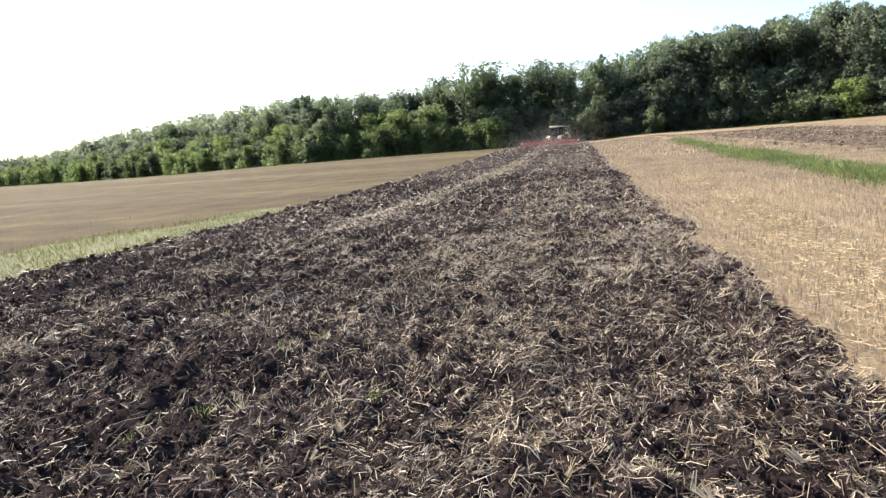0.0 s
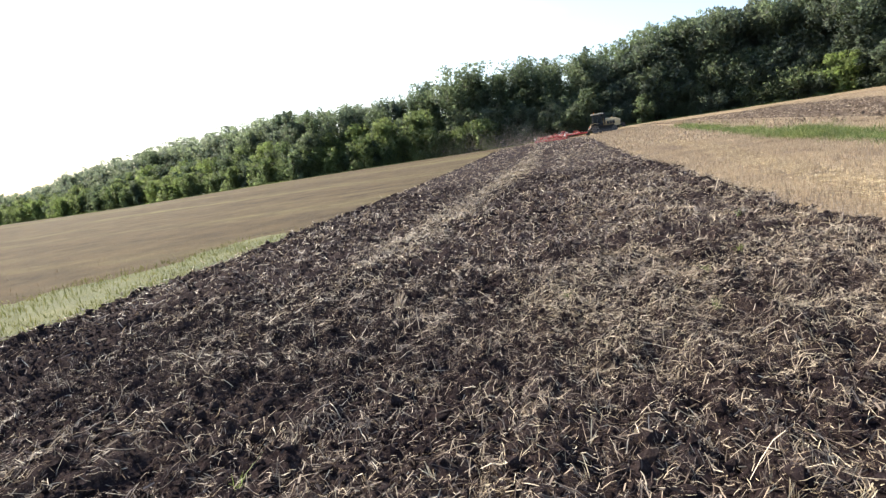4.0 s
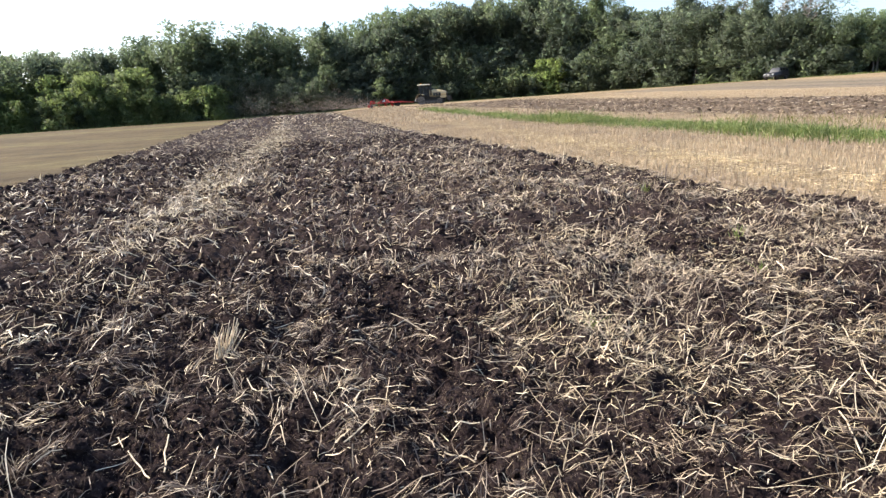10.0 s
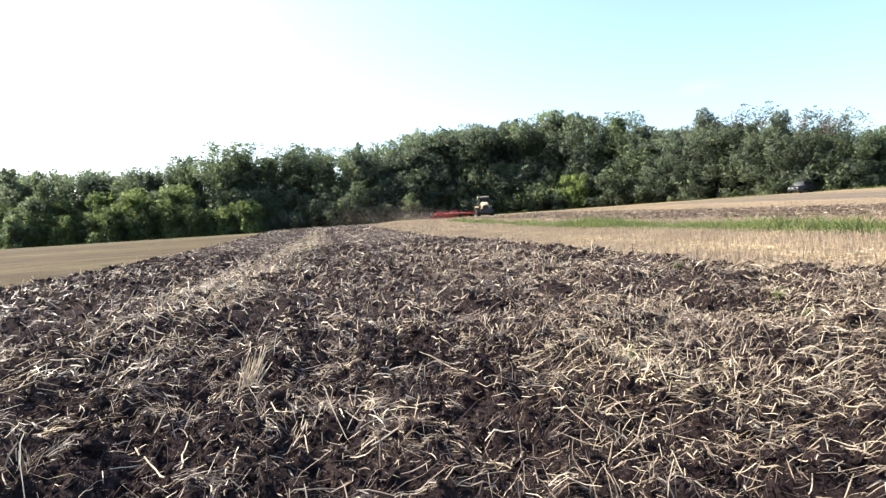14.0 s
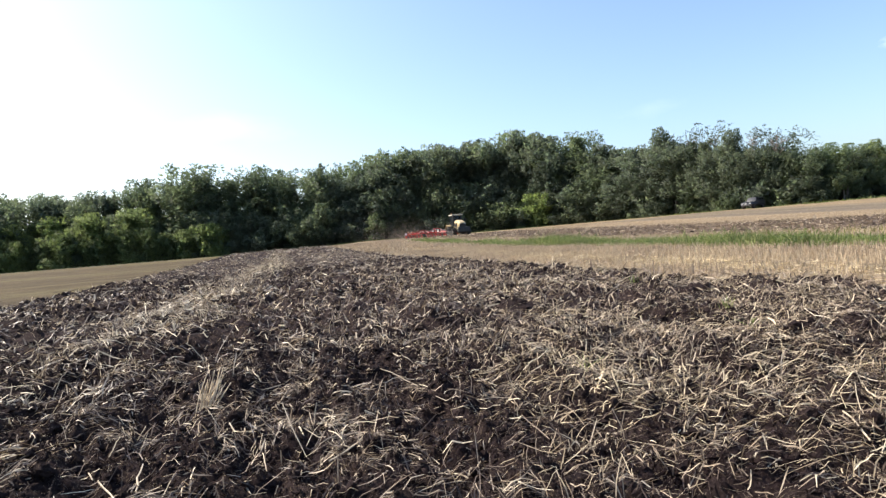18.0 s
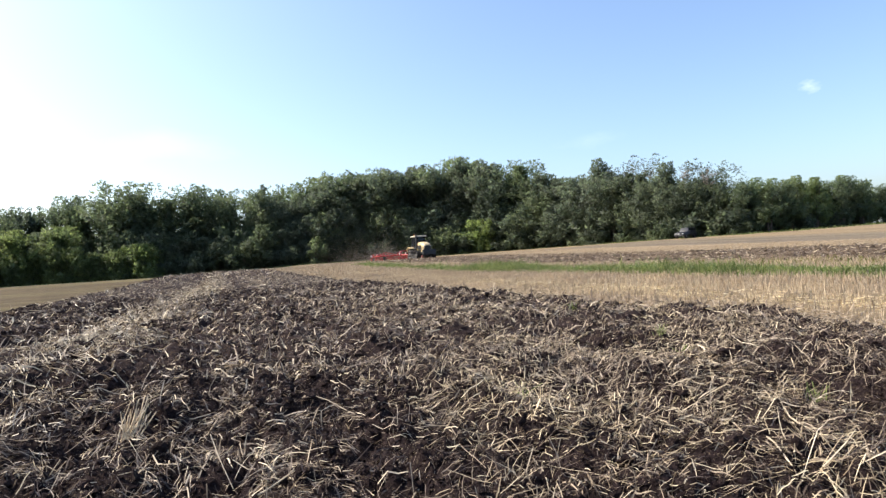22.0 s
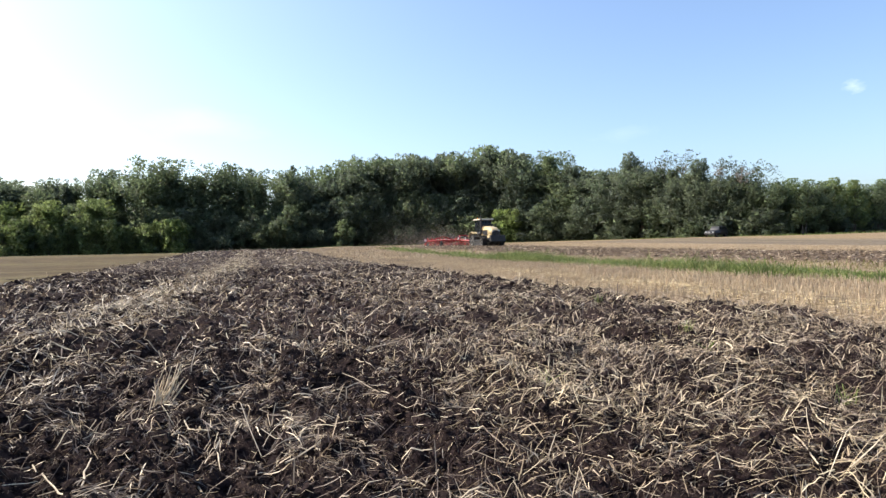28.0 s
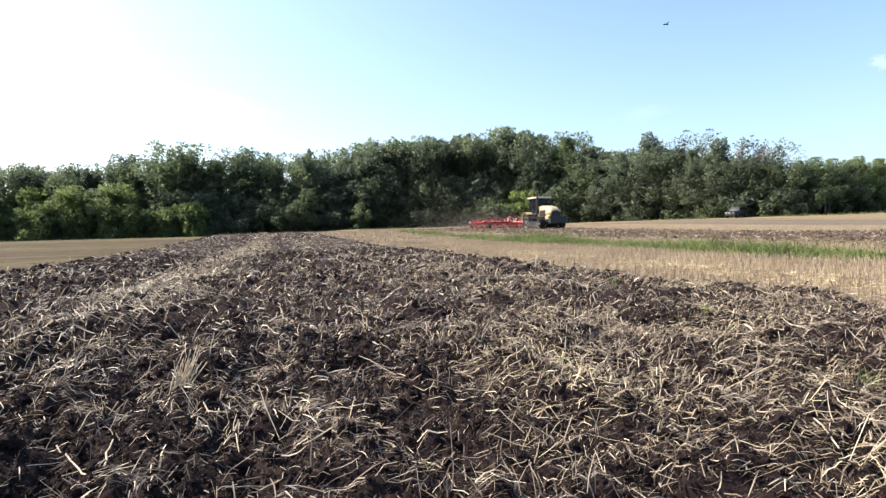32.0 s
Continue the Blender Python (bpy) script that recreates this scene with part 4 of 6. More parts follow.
def crown_mesh(name, seed, tall, wide, low, lobes, leaves, size, mat, spread=1.0, column=0.0):
    """Leaf sprays on upswept tufts, several to a bough: pointed, uneven outline, gaps between boughs."""
    g = np.random.default_rng(seed)
    boughs = max(8, lobes // 7)
    k = np.linspace(0.04, 0.98, boughs) + g.uniform(-0.07, 0.07, boughs)
    prof = np.sqrt(np.clip(1 - np.abs(2 * k - 0.70) ** 1.9 / 1.65, 0.03, 1)) * (1 - column * k * 0.55)
    ang = np.arange(boughs) * 2.4 + g.uniform(-0.8, 0.8, boughs)
    rad = wide / 2 * prof * g.uniform(0.25, 1.0, boughs) * spread
    br = wide * (0.135 + 0.14 * prof) * g.uniform(0.7, 1.3, boughs)
    bc = np.column_stack([np.cos(ang) * rad, np.sin(ang) * rad, np.minimum(low + (tall - low) * k, tall - br * g.uniform(0.9, 1.4, boughs))])
    own = g.integers(0, boughs, lobes)
    e = g.standard_normal((lobes, 3))
    e[:, 2] += 0.25
    e /= np.linalg.norm(e, axis=1)[:, None]
    cen = bc[own] + e * (br[own] * g.uniform(0.5, 1.15, lobes))[:, None]
    # each tuft points outwards and up
    axis = np.column_stack([bc[own, 0], bc[own, 1], np.zeros(lobes)]) / (wide / 2) * 0.55 + e * 0.55 + g.normal(0, 0.25, (lobes, 3)) + np.array([0, 0, 0.75])
    axis /= np.linalg.norm(axis, axis=1)[:, None]
    long = br[own] * g.uniform(0.50, 0.95, lobes)
    rr = br[own] * g.uniform(0.30, 0.58, lobes)
    share = rr * long
    pick = g.choice(lobes, leaves, p=share / share.sum())
    u = g.random(leaves) ** 0.85
    d = np.cross(axis[pick], g.standard_normal((leaves, 3)))
    d /= np.linalg.norm(d, axis=1)[:, None]
    taper = np.sqrt(np.clip(u * 2.6, 0, 1)) * (1 - u) ** 0.45 + 0.05
    shell = g.uniform(0.25, 1.0, leaves) ** 0.5 * (1 + 0.35 * g.random(leaves) ** 5)
    p = cen[pick] + axis[pick] * (long[pick] * (u * 1.9 - 0.75))[:, None] + d * (rr[pick] * taper * shell * 1.35)[:, None]
    # thin inner foliage round the stem
    inner = g.random(leaves) < 0.26
    ka, kf = g.uniform(0.05, 0.85, leaves), g.uniform(0, 2 * math.pi, leaves)
    kr = wide * 0.26 * np.sqrt(g.random(leaves)) * (1 - 0.6 * ka)
    p = np.where(inner[:, None], np.column_stack([np.cos(kf) * kr, np.sin(kf) * kr, low + (tall - low) * ka]), p)
    p[:, 2] = np.clip(p[:, 2], 0.15, tall * 1.02)
    # leaves lie along their tuft
    t1 = axis[pick] * 0.9 + d * 0.5 + g.normal(0, 0.65, (leaves, 3))
    t1 /= np.linalg.norm(t1, axis=1)[:, None]
    t2 = np.cross(t1, g.standard_normal((leaves, 3)))
    t2 /= np.linalg.norm(t2, axis=1)[:, None]
    s = size * g.uniform(0.55, 1.5, leaves) * np.where(inner, 1.35, 1.0)
    a, b = t1 * s[:, None], t2 * (s * g.uniform(0.35, 0.65, leaves))[:, None]
    # each spray turns its face out of the crown
    out = d * 0.55 + axis[pick] * (u * 0.9 - 0.15)[:, None] + (p - bc[own[pick]]) / br[own[pick]][:, None] * 0.75
    out = out / np.linalg.norm(out, axis=1)[:, None] + g.normal(0, 0.42, (leaves, 3))
    out /= np.linalg.norm(out, axis=1)[:, None]
    b = np.where((np.sum(np.cross(b, a) * out, axis=1) > 0)[:, None], b, -b)
    verts = np.stack([p - a * 0.8 - b * 0.7, p - a * 0.5 + b * 0.9, p + a * 1.1 + b * g.uniform(-0.4, 0.4, (leaves, 1))], axis=1).reshape(-1, 3)
    me = mesh_of(name, verts, np.arange(leaves * 3).reshape(-1, 3), mat, smooth=True)
    me.normals_split_custom_set(np.repeat(out, 3, axis=0).tolist())
    return me


def make_tree(name, label, seed, tall, wide, low, lobes, leaves, size, mat, stems=1, spread=1.0, column=0.0, limbs=5, bark=None):
    r = random.Random(seed)
    tree = new(name)
    bm = bmesh.new()
    for s in range(stems):
        off = Vector((r.uniform(-0.4, 0.4), r.uniform(-0.4, 0.4), 0)) * (stems > 1)
        lean = Vector((r.uniform(-0.08, 0.08), r.uniform(-0.08, 0.08), 1))
        pts = [off + lean * (tall * 0.86 * k) + Vector((r.uniform(-1, 1), r.uniform(-1, 1), 0)) * 0.018 * tall * k for k in (0, 0.15, 0.35, 0.6, 1)]
        pts[0].z -= 0.5
        base = 0.012 * tall + 0.05
        tube(bm, pts, [base * 1.3, base, base * 0.8, base * 0.5, base * 0.12], 5)
        for k in range(limbs):
            h = r.uniform(0.28, 0.85) if limbs < 10 else r.uniform(0.45, 0.97)
            p0 = pts[0].lerp(pts[4], h)
            a = r.uniform(0, 2 * math.pi)
            out = Vector((math.cos(a), math.sin(a), r.uniform(0.35, 0.9))) * wide * r.uniform(0.22, 0.42) * (1.15 - h * 0.5)
            tube(bm, [p0, p0 + out * 0.5 + Vector((0, 0, 0.1)), p0 + out], [base * 0.35, base * 0.24, base * 0.06], 4)
            if limbs > 9:
                for q in (0.45, 0.6, 0.75, 0.9):
                    tw = p0 + out * q
                    tip = tw + Vector((r.uniform(-1, 1), r.uniform(-1, 1), r.uniform(0.2, 1.2))) * 1.3
                    tube(bm, [tw, tw.lerp(tip, 0.5) + Vector((0, 0, 0.08)), tip], [base * 0.17, base * 0.12, base * 0.05], 3)
    part("trunk", bm, bark or BARK, tree)
    crown = new("crown", crown_mesh("crown", seed, tall, wide, low, lobes, leaves, size, mat, spread, column))
    crown.parent = tree
    return tagged(tree, label, "tree" if tall > 7 else "bush")


def plant(kinds, places, group):
    """Copies of the kinds at places (x, y, scale), sunk to the ground."""
    r = random.Random(len(places))
    used = set()
    for i, (k, x, y, s) in enumerate(places):
        k = k % len(kinds)
        near = float(nearness(x))
        x, y, s = x * near, y * near, s * near * max(0.95, 0.95 * y / 144)
        m = pose(x, y, float(land(np.array([x]), np.array([y]))[0]) - 0.05, 0, 0, r.uniform(0, 360))
        ob = kinds[k]
        if k in used:
            ob = copy_thing(ob, m)
        else:
            used.add(k)
            ob.matrix_basis = m
        ob.scale = (s * r.uniform(1.0, 1.35), s * r.uniform(1.0, 1.35), s)
        tagged(ob, group=group)


def skyline(x):
    """Height of the wood's outline along x."""
    px = [-330, -230, -158, -147, -132, -120, -103, -87, -66, -59, -48, -39, -31, -25, -16, -6, 5, 19, 27, 38, 50, 59, 66, 75, 84, 98, 118, 133, 145, 152, 190, 203, 212]
    pz = [7.2, 7.4, 7.4, 8.8, 11.6, 13.2, 14.8, 16.0, 16.6, 15.8, 16.2, 15.8, 17.0, 16.8, 17.4, 16.9, 17.4, 19.2, 20.9, 21.6, 23.0, 23.8, 22.0, 20.8, 19.6, 19.4, 18.6, 17.4, 16.4, 16.4, 17.0, 14.0, 8]
    return np.interp(x, px, pz)


def build_wood():
    tall_kinds = [
        make_tree("broadleaf_tree", "tall dark green broadleaf tree in a dense wood", 11, 21, 10.5, 5.0, 121, 7766, 0.320, LEAF_DARK),
        make_tree("broadleaf_tree", "tall dark green broadleaf tree in a dense wood", 12, 21, 9.0, 5.0, 106, 6871, 0.305, LEAF_MID),
        make_tree("broadleaf_tree", "tall deep green broadleaf tree with a rounded crown", 13, 20, 11.5, 5.0, 132, 8363, 0.334, LEAF_DARK),
        make_tree("broadleaf_tree", "tall green broadleaf tree with an uneven crown", 14, 22, 8.5, 5.0, 91, 6572, 0.314, LEAF_MID, spread=1.1),
        make_tree("broadleaf_tree", "tall slender green broadleaf tree", 15, 21, 7.0, 5.0, 91, 5975, 0.305, LEAF_DARK, column=0.6),
    ]
    mid_kinds = [
        make_tree("broadleaf_tree", "medium green broadleaf tree at the wood's edge", 21, 12, 8.0, 0.8, 91, 6871, 0.259, LEAF_MID, 2),
        make_tree("broadleaf_tree", "medium dark green broadleaf tree at the wood's edge", 22, 12, 7.0, 0.6, 81, 6423, 0.251, LEAF_DARK, 2),
        make_tree("broadleaf_tree", "medium dusky green broadleaf tree at the wood's edge", 23, 11, 8.5, 0.8, 96, 6871, 0.267, LEAF_DARK, 2),
        make_tree("broadleaf_tree", "medium fresh green broadleaf tree at the wood's edge", 24, 12, 7.5, 0.7, 81, 6423, 0.251, LEAF_LIGHT, 2),
    ]
    bush_kinds = [
        make_tree("bush", "spreading dark green bush at the foot of the wood", 31, 5.0, 5.2, 0.2, 55, 3881, 0.198, LEAF_MID, 3),
        make_tree("bush", "spreading light green bush at the foot of the wood", 32, 5.2, 5.0, 0.2, 55, 3881, 0.198, LEAF_LIGHT, 3),
        make_tree("bush", "low dusky green bush at the foot of the wood", 33, 4.2, 5.5, 0.2, 51, 3584, 0.198, LEAF_DARK, 3),
        make_tree("bush", "upright grey-green bush at the foot of the wood", 34, 5.5, 4.0, 0.2, 45, 3435, 0.192, LEAF_MID, 3, column=0.7),
    ]
    grey_kinds = [
        make_tree("broadleaf_tree", "tall grey-green thin-leaved tree above the wood", 41, 24, 9.0, 11.0, 46, 2755, 0.254, LEAF_GREY, spread=1.15, limbs=12),
        make_tree("broadleaf_tree", "tall half-bare grey tree with thin foliage", 42, 23.5, 8.0, 12.0, 30, 620, 0.293, LEAF_GREY, spread=1.2, limbs=26, bark=PALE_BARK),
        make_tree("broadleaf_tree", "tall dark flat-topped tree standing above the wood", 44, 23.2, 9.0, 15.5, 60, 3400, 0.27, LEAF_DARK, limbs=8),
        make_tree("broadleaf_tree", "thin spire of a tree above the wood", 45, 20.0, 2.6, 11.0, 24, 900, 0.24, LEAF_DARK, column=0.5),
        make_tree("broadleaf_tree", "tall dark conical tree standing above the wood", 43, 24.0, 11.0, 8.0, 90, 6000, 0.290, LEAF_DARK, column=0.72),
    ]
    willow_kinds = [
        make_tree("willow_tree", "light green upright willow at the end of the wood", 51, 17, 8.5, 2.4, 102, 7766, 0.259, LEAF_LIGHT, 3, column=0.35),
        make_tree("willow_tree", "green upright willow at the end of the wood", 52, 16, 7.5, 2.4, 91, 7170, 0.251, LEAF_MID, 3, column=0.35),
    ]
    under_kinds = [make_tree("bush", "dense dark green undergrowth bush inside the wood", 61, 5.0, 6.0, 0.2, 40, 800, 0.40, LEAF_DARK, 2)]
    # far trees, with aerial haze painted into their foliage
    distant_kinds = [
        make_tree("broadleaf_tree", "distant broadleaf tree in the wood, leaves greyed by painted haze", 62, 21, 10.0, 3.0, 90, 2400, 0.50, LEAF_HAZED),
        make_tree("broadleaf_tree", "distant narrower broadleaf tree in the wood, leaves greyed by painted haze", 63, 21, 9.0, 3.0, 90, 2400, 0.50, LEAF_HAZED),
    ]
    r = random.Random(5)

    def front(x):
        """The wood's edge."""
        return 139.0

    back, mid, low, grey, willow, under, distant = [], [], [], [], [], [], []
    x = -215.0
    while x < 137:
        h = float(skyline(x))
        kind = r.randrange(5) if x < 85 else r.choice((0, 2, 4))
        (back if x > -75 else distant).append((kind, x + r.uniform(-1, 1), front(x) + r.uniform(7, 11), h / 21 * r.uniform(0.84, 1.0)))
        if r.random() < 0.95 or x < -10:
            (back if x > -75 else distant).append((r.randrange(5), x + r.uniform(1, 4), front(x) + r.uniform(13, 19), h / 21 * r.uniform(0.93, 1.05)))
        x += r.uniform(3.6, 5.0) * (1.0 if x > -60 else 0.72)
    x = -215.0
    while x < 150:
        h = float(skyline(x))
        k = r.choice((1, 1, 2)) if x > 70 else r.choice((0, 1, 2, 2)) if x > -25 else r.choice((3, 3, 3, 0))
        if x < 85 or r.random() < 0.35:
            mid.append((k, x, front(x) + r.uniform(2.5, 5.5), min(h * 0.62, 13) / 12 * r.uniform(0.78, 1.12)))
        x += r.uniform(3.2, 4.6) * (1 if x > -60 else 0.85)
    x = -215.0
    while x < 212:
        k = r.choice((0, 2, 2, 3)) if x > -14 else r.choice((1, 1, 1, 3))
        if x < 70 or r.random() < 0.25:
            low.append((k if x < 70 else 2, x, front(x) + (r.uniform(-2.2, 1.2) if x < 70 else r.uniform(0.5, 3.0)), r.uniform(0.75, 1.25) * (0.95 if x > -14 else 1.15 if x > -120 else 0.8)))
        x += r.uniform(2.6, 3.7) * (1 if x > -60 else 0.95)
    x = -215.0
    while x < 205:
        under.append((0, x, front(x) + r.uniform(5, 9), r.uniform(1.3, 1.8)))
        x += r.uniform(6.0, 8.0)
    x = -215.0
    while x < 205:
        under.append((0, x, front(x) + r.uniform(14, 18), r.uniform(1.3, 1.7)))
        x += r.uniform(5.0, 7.0)
    # single bushes that stand out
    low += [(1, -15.5, 136.2, 1.35), (1, -20, 137, 1.1), (1, 57.5, 137, 1.55), (3, 62, 137.5, 1.3), (0, 49, 137, 1.3), (3, 19, 136.5, 1.1), (3, 8, 138, 1.75), (2, 79, 139, 1.2)]
    mid += [(0, 41, 141.5, 1.0), (0, 74, 141, 1.22), (2, 81, 141, 1.1), (3, -30, 140, 0.95), (3, -38, 140, 0.92)]
    back += [(2, -17, 148, 1.02), (1, -6, 148, 0.95), (0, 59, 148, 1.18), (1, 50, 148, 1.08), (0, 38, 147, 1.06), (1, 27, 147, 1.04), (2, 66, 148, 1.1), (4, -64, 147, 0.82), (1, -103, 148, 0.67), (3, 9, 147, 0.84)]
    grey = [(1, 110, 150, 1.00), (1, 117, 150, 1.02), (4, 123, 150, 0.92), (1, 132, 150, 0.99), (1, 137, 150, 0.96), (0, 144, 150, 0.93), (4, 100, 149, 0.98), (2, 76, 150, 1.02), (0, -6, 150, 0.84), (3, 9.5, 150, 0.98), (0, 104, 151, 0.93)]
    x = 138.0
    while x < 212:
        willow.append((r.randrange(2), x, 143 + r.uniform(-2, 3), float(skyline(x)) / 17 * r.uniform(0.92, 1.03)))
        willow.append((r.randrange(2), x + 2, 150 + r.uniform(-2, 3), float(skyline(x)) / 17 * r.uniform(0.92, 1.03)))
        x += r.uniform(4.5, 6.0)
    plant(tall_kinds, back, "trees of the wood")
    plant(mid_kinds, mid, "trees at the wood's edge")
    plant(bush_kinds, low, "bushes at the wood's edge")
    plant(under_kinds, under, "undergrowth of the wood")
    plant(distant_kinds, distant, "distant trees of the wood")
    plant(grey_kinds, grey, "tall trees above the wood")
    plant(willow_kinds, willow, "willows at the wood's end")


build_wood()


def build_far_hills():
    """Low wooded rises on the horizon beyond the end of the wood."""
    xs = np.linspace(-1500, 2600, 220)
    rows = []
    for k, (dy, dz) in enumerate(((0, 0), (60, 0.6), (140, 1.0), (300, 0.75), (600, 0.0))):
        h = (14 + 8 * value_noise(xs * 0.004, xs * 0 + 0.5, 71) + 3 * value_noise(xs * 0.03, xs * 0 + k, 72)) * dz - 2
        rows.append(np.column_stack([xs, np.full(220, 1150.0 + dy), h + 2.0]))
    verts = np.concatenate(rows)
    i = (np.arange(4)[:, None] * 220 + np.arange(219)[None, :]).ravel()
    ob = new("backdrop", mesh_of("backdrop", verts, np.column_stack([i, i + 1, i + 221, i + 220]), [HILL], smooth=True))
    tagged(ob, "hills on the horizon, coloured blue-green with painted haze", "hills", kind="structure")


# both tones, base and wear, carry the blue of aerial haze as paint
HILL = painted("haze_tinted_hill", (0.16, 0.22, 0.26), 0.95, scale=0.01, wear=(0.2, 0.24, 0.24), amount=0.5)
build_far_hills()


# ---------- vehicles ----------
YELLOW = painted("yellow_paint", (0.54, 0.41, 0.215), 0.42, amount=0.3)
CREAM = painted("cream_roof_paint", (0.42, 0.38, 0.28), 0.45, amount=0.25)
RED = painted("red_paint", (0.37, 0.029, 0.025), 0.42, amount=0.3)
BLACK = painted("black_plastic", (0.012, 0.012, 0.013), 0.55, amount=0.3, wear=(0.045, 0.038, 0.032))
RUBBER = painted("dusty_rubber", (0.020, 0.019, 0.018), 0.9, amount=0.4, wear=(0.05, 0.04, 0.03))
STEEL = painted("worn_steel", (0.20, 0.19, 0.18), 0.45, 0.8, amount=0.5)
WHEEL = painted("dusty_wheel_paint", (0.17, 0.16, 0.145), 0.7, amount=0.5)
GREY = painted("grey_wheel_paint", (0.07, 0.068, 0.066), 0.6, amount=0.5)
WHITE = painted("white_paint", (0.72, 0.70, 0.66), 0.45, amount=0.3)
NAVY = painted("dark_blue_car_paint", (0.010, 0.011, 0.017), 0.45, 0.0, amount=0.06)
GLASS = glass_material("cab_glass", (0.02, 0.025, 0.03), 0.25)
DARK_GLASS = glass_material("car_glass", (0.012, 0.014, 0.016), 0.25)
AMBER = painted("amber_plastic", (0.75, 0.22, 0.02), 0.25, amount=0.05)
LAMP = painted("lamp_glass", (0.38, 0.39, 0.38), 0.12, amount=0.05)
TAIL = painted("tail_lamp", (0.45, 0.02, 0.015), 0.2, amount=0.05)


def block(bm, x, y, z, sx, sy, sz, top=(1, 1), shift=(0, 0), bevel=0.03, rot=None):
    """A bevelled block centred at (x, y, z); its top face is scaled and shifted."""
    r = bmesh.ops.create_cube(bm, size=1)
    vs = r["verts"]
    for v in vs:
        hi = v.co.z > 0
        v.co = Vector((v.co.x * sx * (top[0] if hi else 1), v.co.y * sy * (top[1] if hi else 1), v.co.z * sz))
        if hi:
            v.co.x += shift[0]
            v.co.y += shift[1]
    if rot is not None:
        bmesh.ops.transform(bm, matrix=rot, verts=vs)
    bmesh.ops.translate(bm, vec=(x, y, z), verts=vs)
    if bevel:
        es = {e for v in vs for e in v.link_edges}
        bmesh.ops.bevel(bm, geom=list(es), offset=bevel, segments=2, profile=0.6, affect="EDGES")


def rod(bm, a, b, radius, sides=10, end=None):
    a, b = Vector(a), Vector(b)
    tube(bm, [a, a.lerp(b, 0.5), b], [radius, radius, radius if end is None else end], sides)



def disc(bm, radius, width, x=0.0, sides=24, hub=0.35, dish=0.06):
    """A wheel disc about the x axis with a rim, a dished face and a hub."""
    prof = [(0.02, width / 2 - dish * 0.2), (hub * radius, width / 2 - dish * 0.2), (hub * radius + 0.03, width / 2 - dish), (radius * 0.82, width / 2 - dish), (radius * 0.86, width / 2), (radius, width / 2)]
    prof = prof + [(r, -w) for r, w in reversed(prof)]
    rings = []
    for r, w in prof:
        rings.append([bm.verts.new((x + w, r * math.cos(2 * math.pi * k / sides), r * math.sin(2 * math.pi * k / sides))) for k in range(sides)])
    for u, v in zip(rings, rings[1:]):
        for k in range(sides):
            bm.faces.new((u[k], u[(k + 1) % sides], v[(k + 1) % sides], v[k]))
    bm.faces.new(rings[0])
    bm.faces.new(list(reversed(rings[-1])))


def new_part(name, build, mat, parent, label="", smooth=False, at=None):
    bm = bmesh.new()
    build(bm)
    bmesh.ops.recalc_face_normals(bm, faces=bm.faces)
    ob = part(name, bm, mat, parent, label, smooth)
    if at is not None:
        ob.matrix_basis = pose(*at)
    return ob


def belt_outline(scale=1.0):
    """The path of a track belt in (y, z): a large driver behind, a smaller idler in front."""
    pts = []
    ry, rz, rr = -1.20, 0.70, 0.70 * scale
    fy, fz, fr = 2.05, 0.50, 0.50 * scale
    for a in np.linspace(265, 85, 15):
        pts.append((ry + rr * math.cos(radians(a)), rz + rr * math.sin(radians(a))))
    for a in np.linspace(83, -90, 13):
        pts.append((fy + fr * math.cos(radians(a)), fz + fr * math.sin(radians(a))))
    return pts


def build_track(bm, x, width):
    outer, inner = belt_outline(1.0), belt_outline(0.93)
    n = len(outer)
    rings = [[bm.verts.new((x + s * width / 2, p[0], p[1])) for p in line] for s, line in ((-1, outer), (1, outer), (1, inner), (-1, inner))]
    for u, v in zip(rings, rings[1:] + rings[:1]):
        for k in range(n):
            bm.faces.new((u[k], u[(k + 1) % n], v[(k + 1) % n], v[k]))


def build_lugs(bm, x, width):
    line = [Vector((0, p[0], p[1])) for p in belt_outline(1.0)]
    for a, b in zip(line, line[1:] + line[:1]):
        count = max(1, round((b - a).length / 0.17))
        for k in range(count):
            p = a.lerp(b, (k + 0.5) / count)
            d = (b - a).normalized()
            out = Vector((0, -d.z, d.y))
            c = Vector((0, 0.1, 0.75))
            if (p - c).dot(out) < 0:
                out = -out
            rot = Matrix((Vector((1, 0, 0)), d, out)).transposed().to_4x4()
            block(bm, x, p.y + out.y * 0.02, p.z + out.z * 0.02, width * 0.92, 0.06, 0.05, bevel=0, rot=rot)


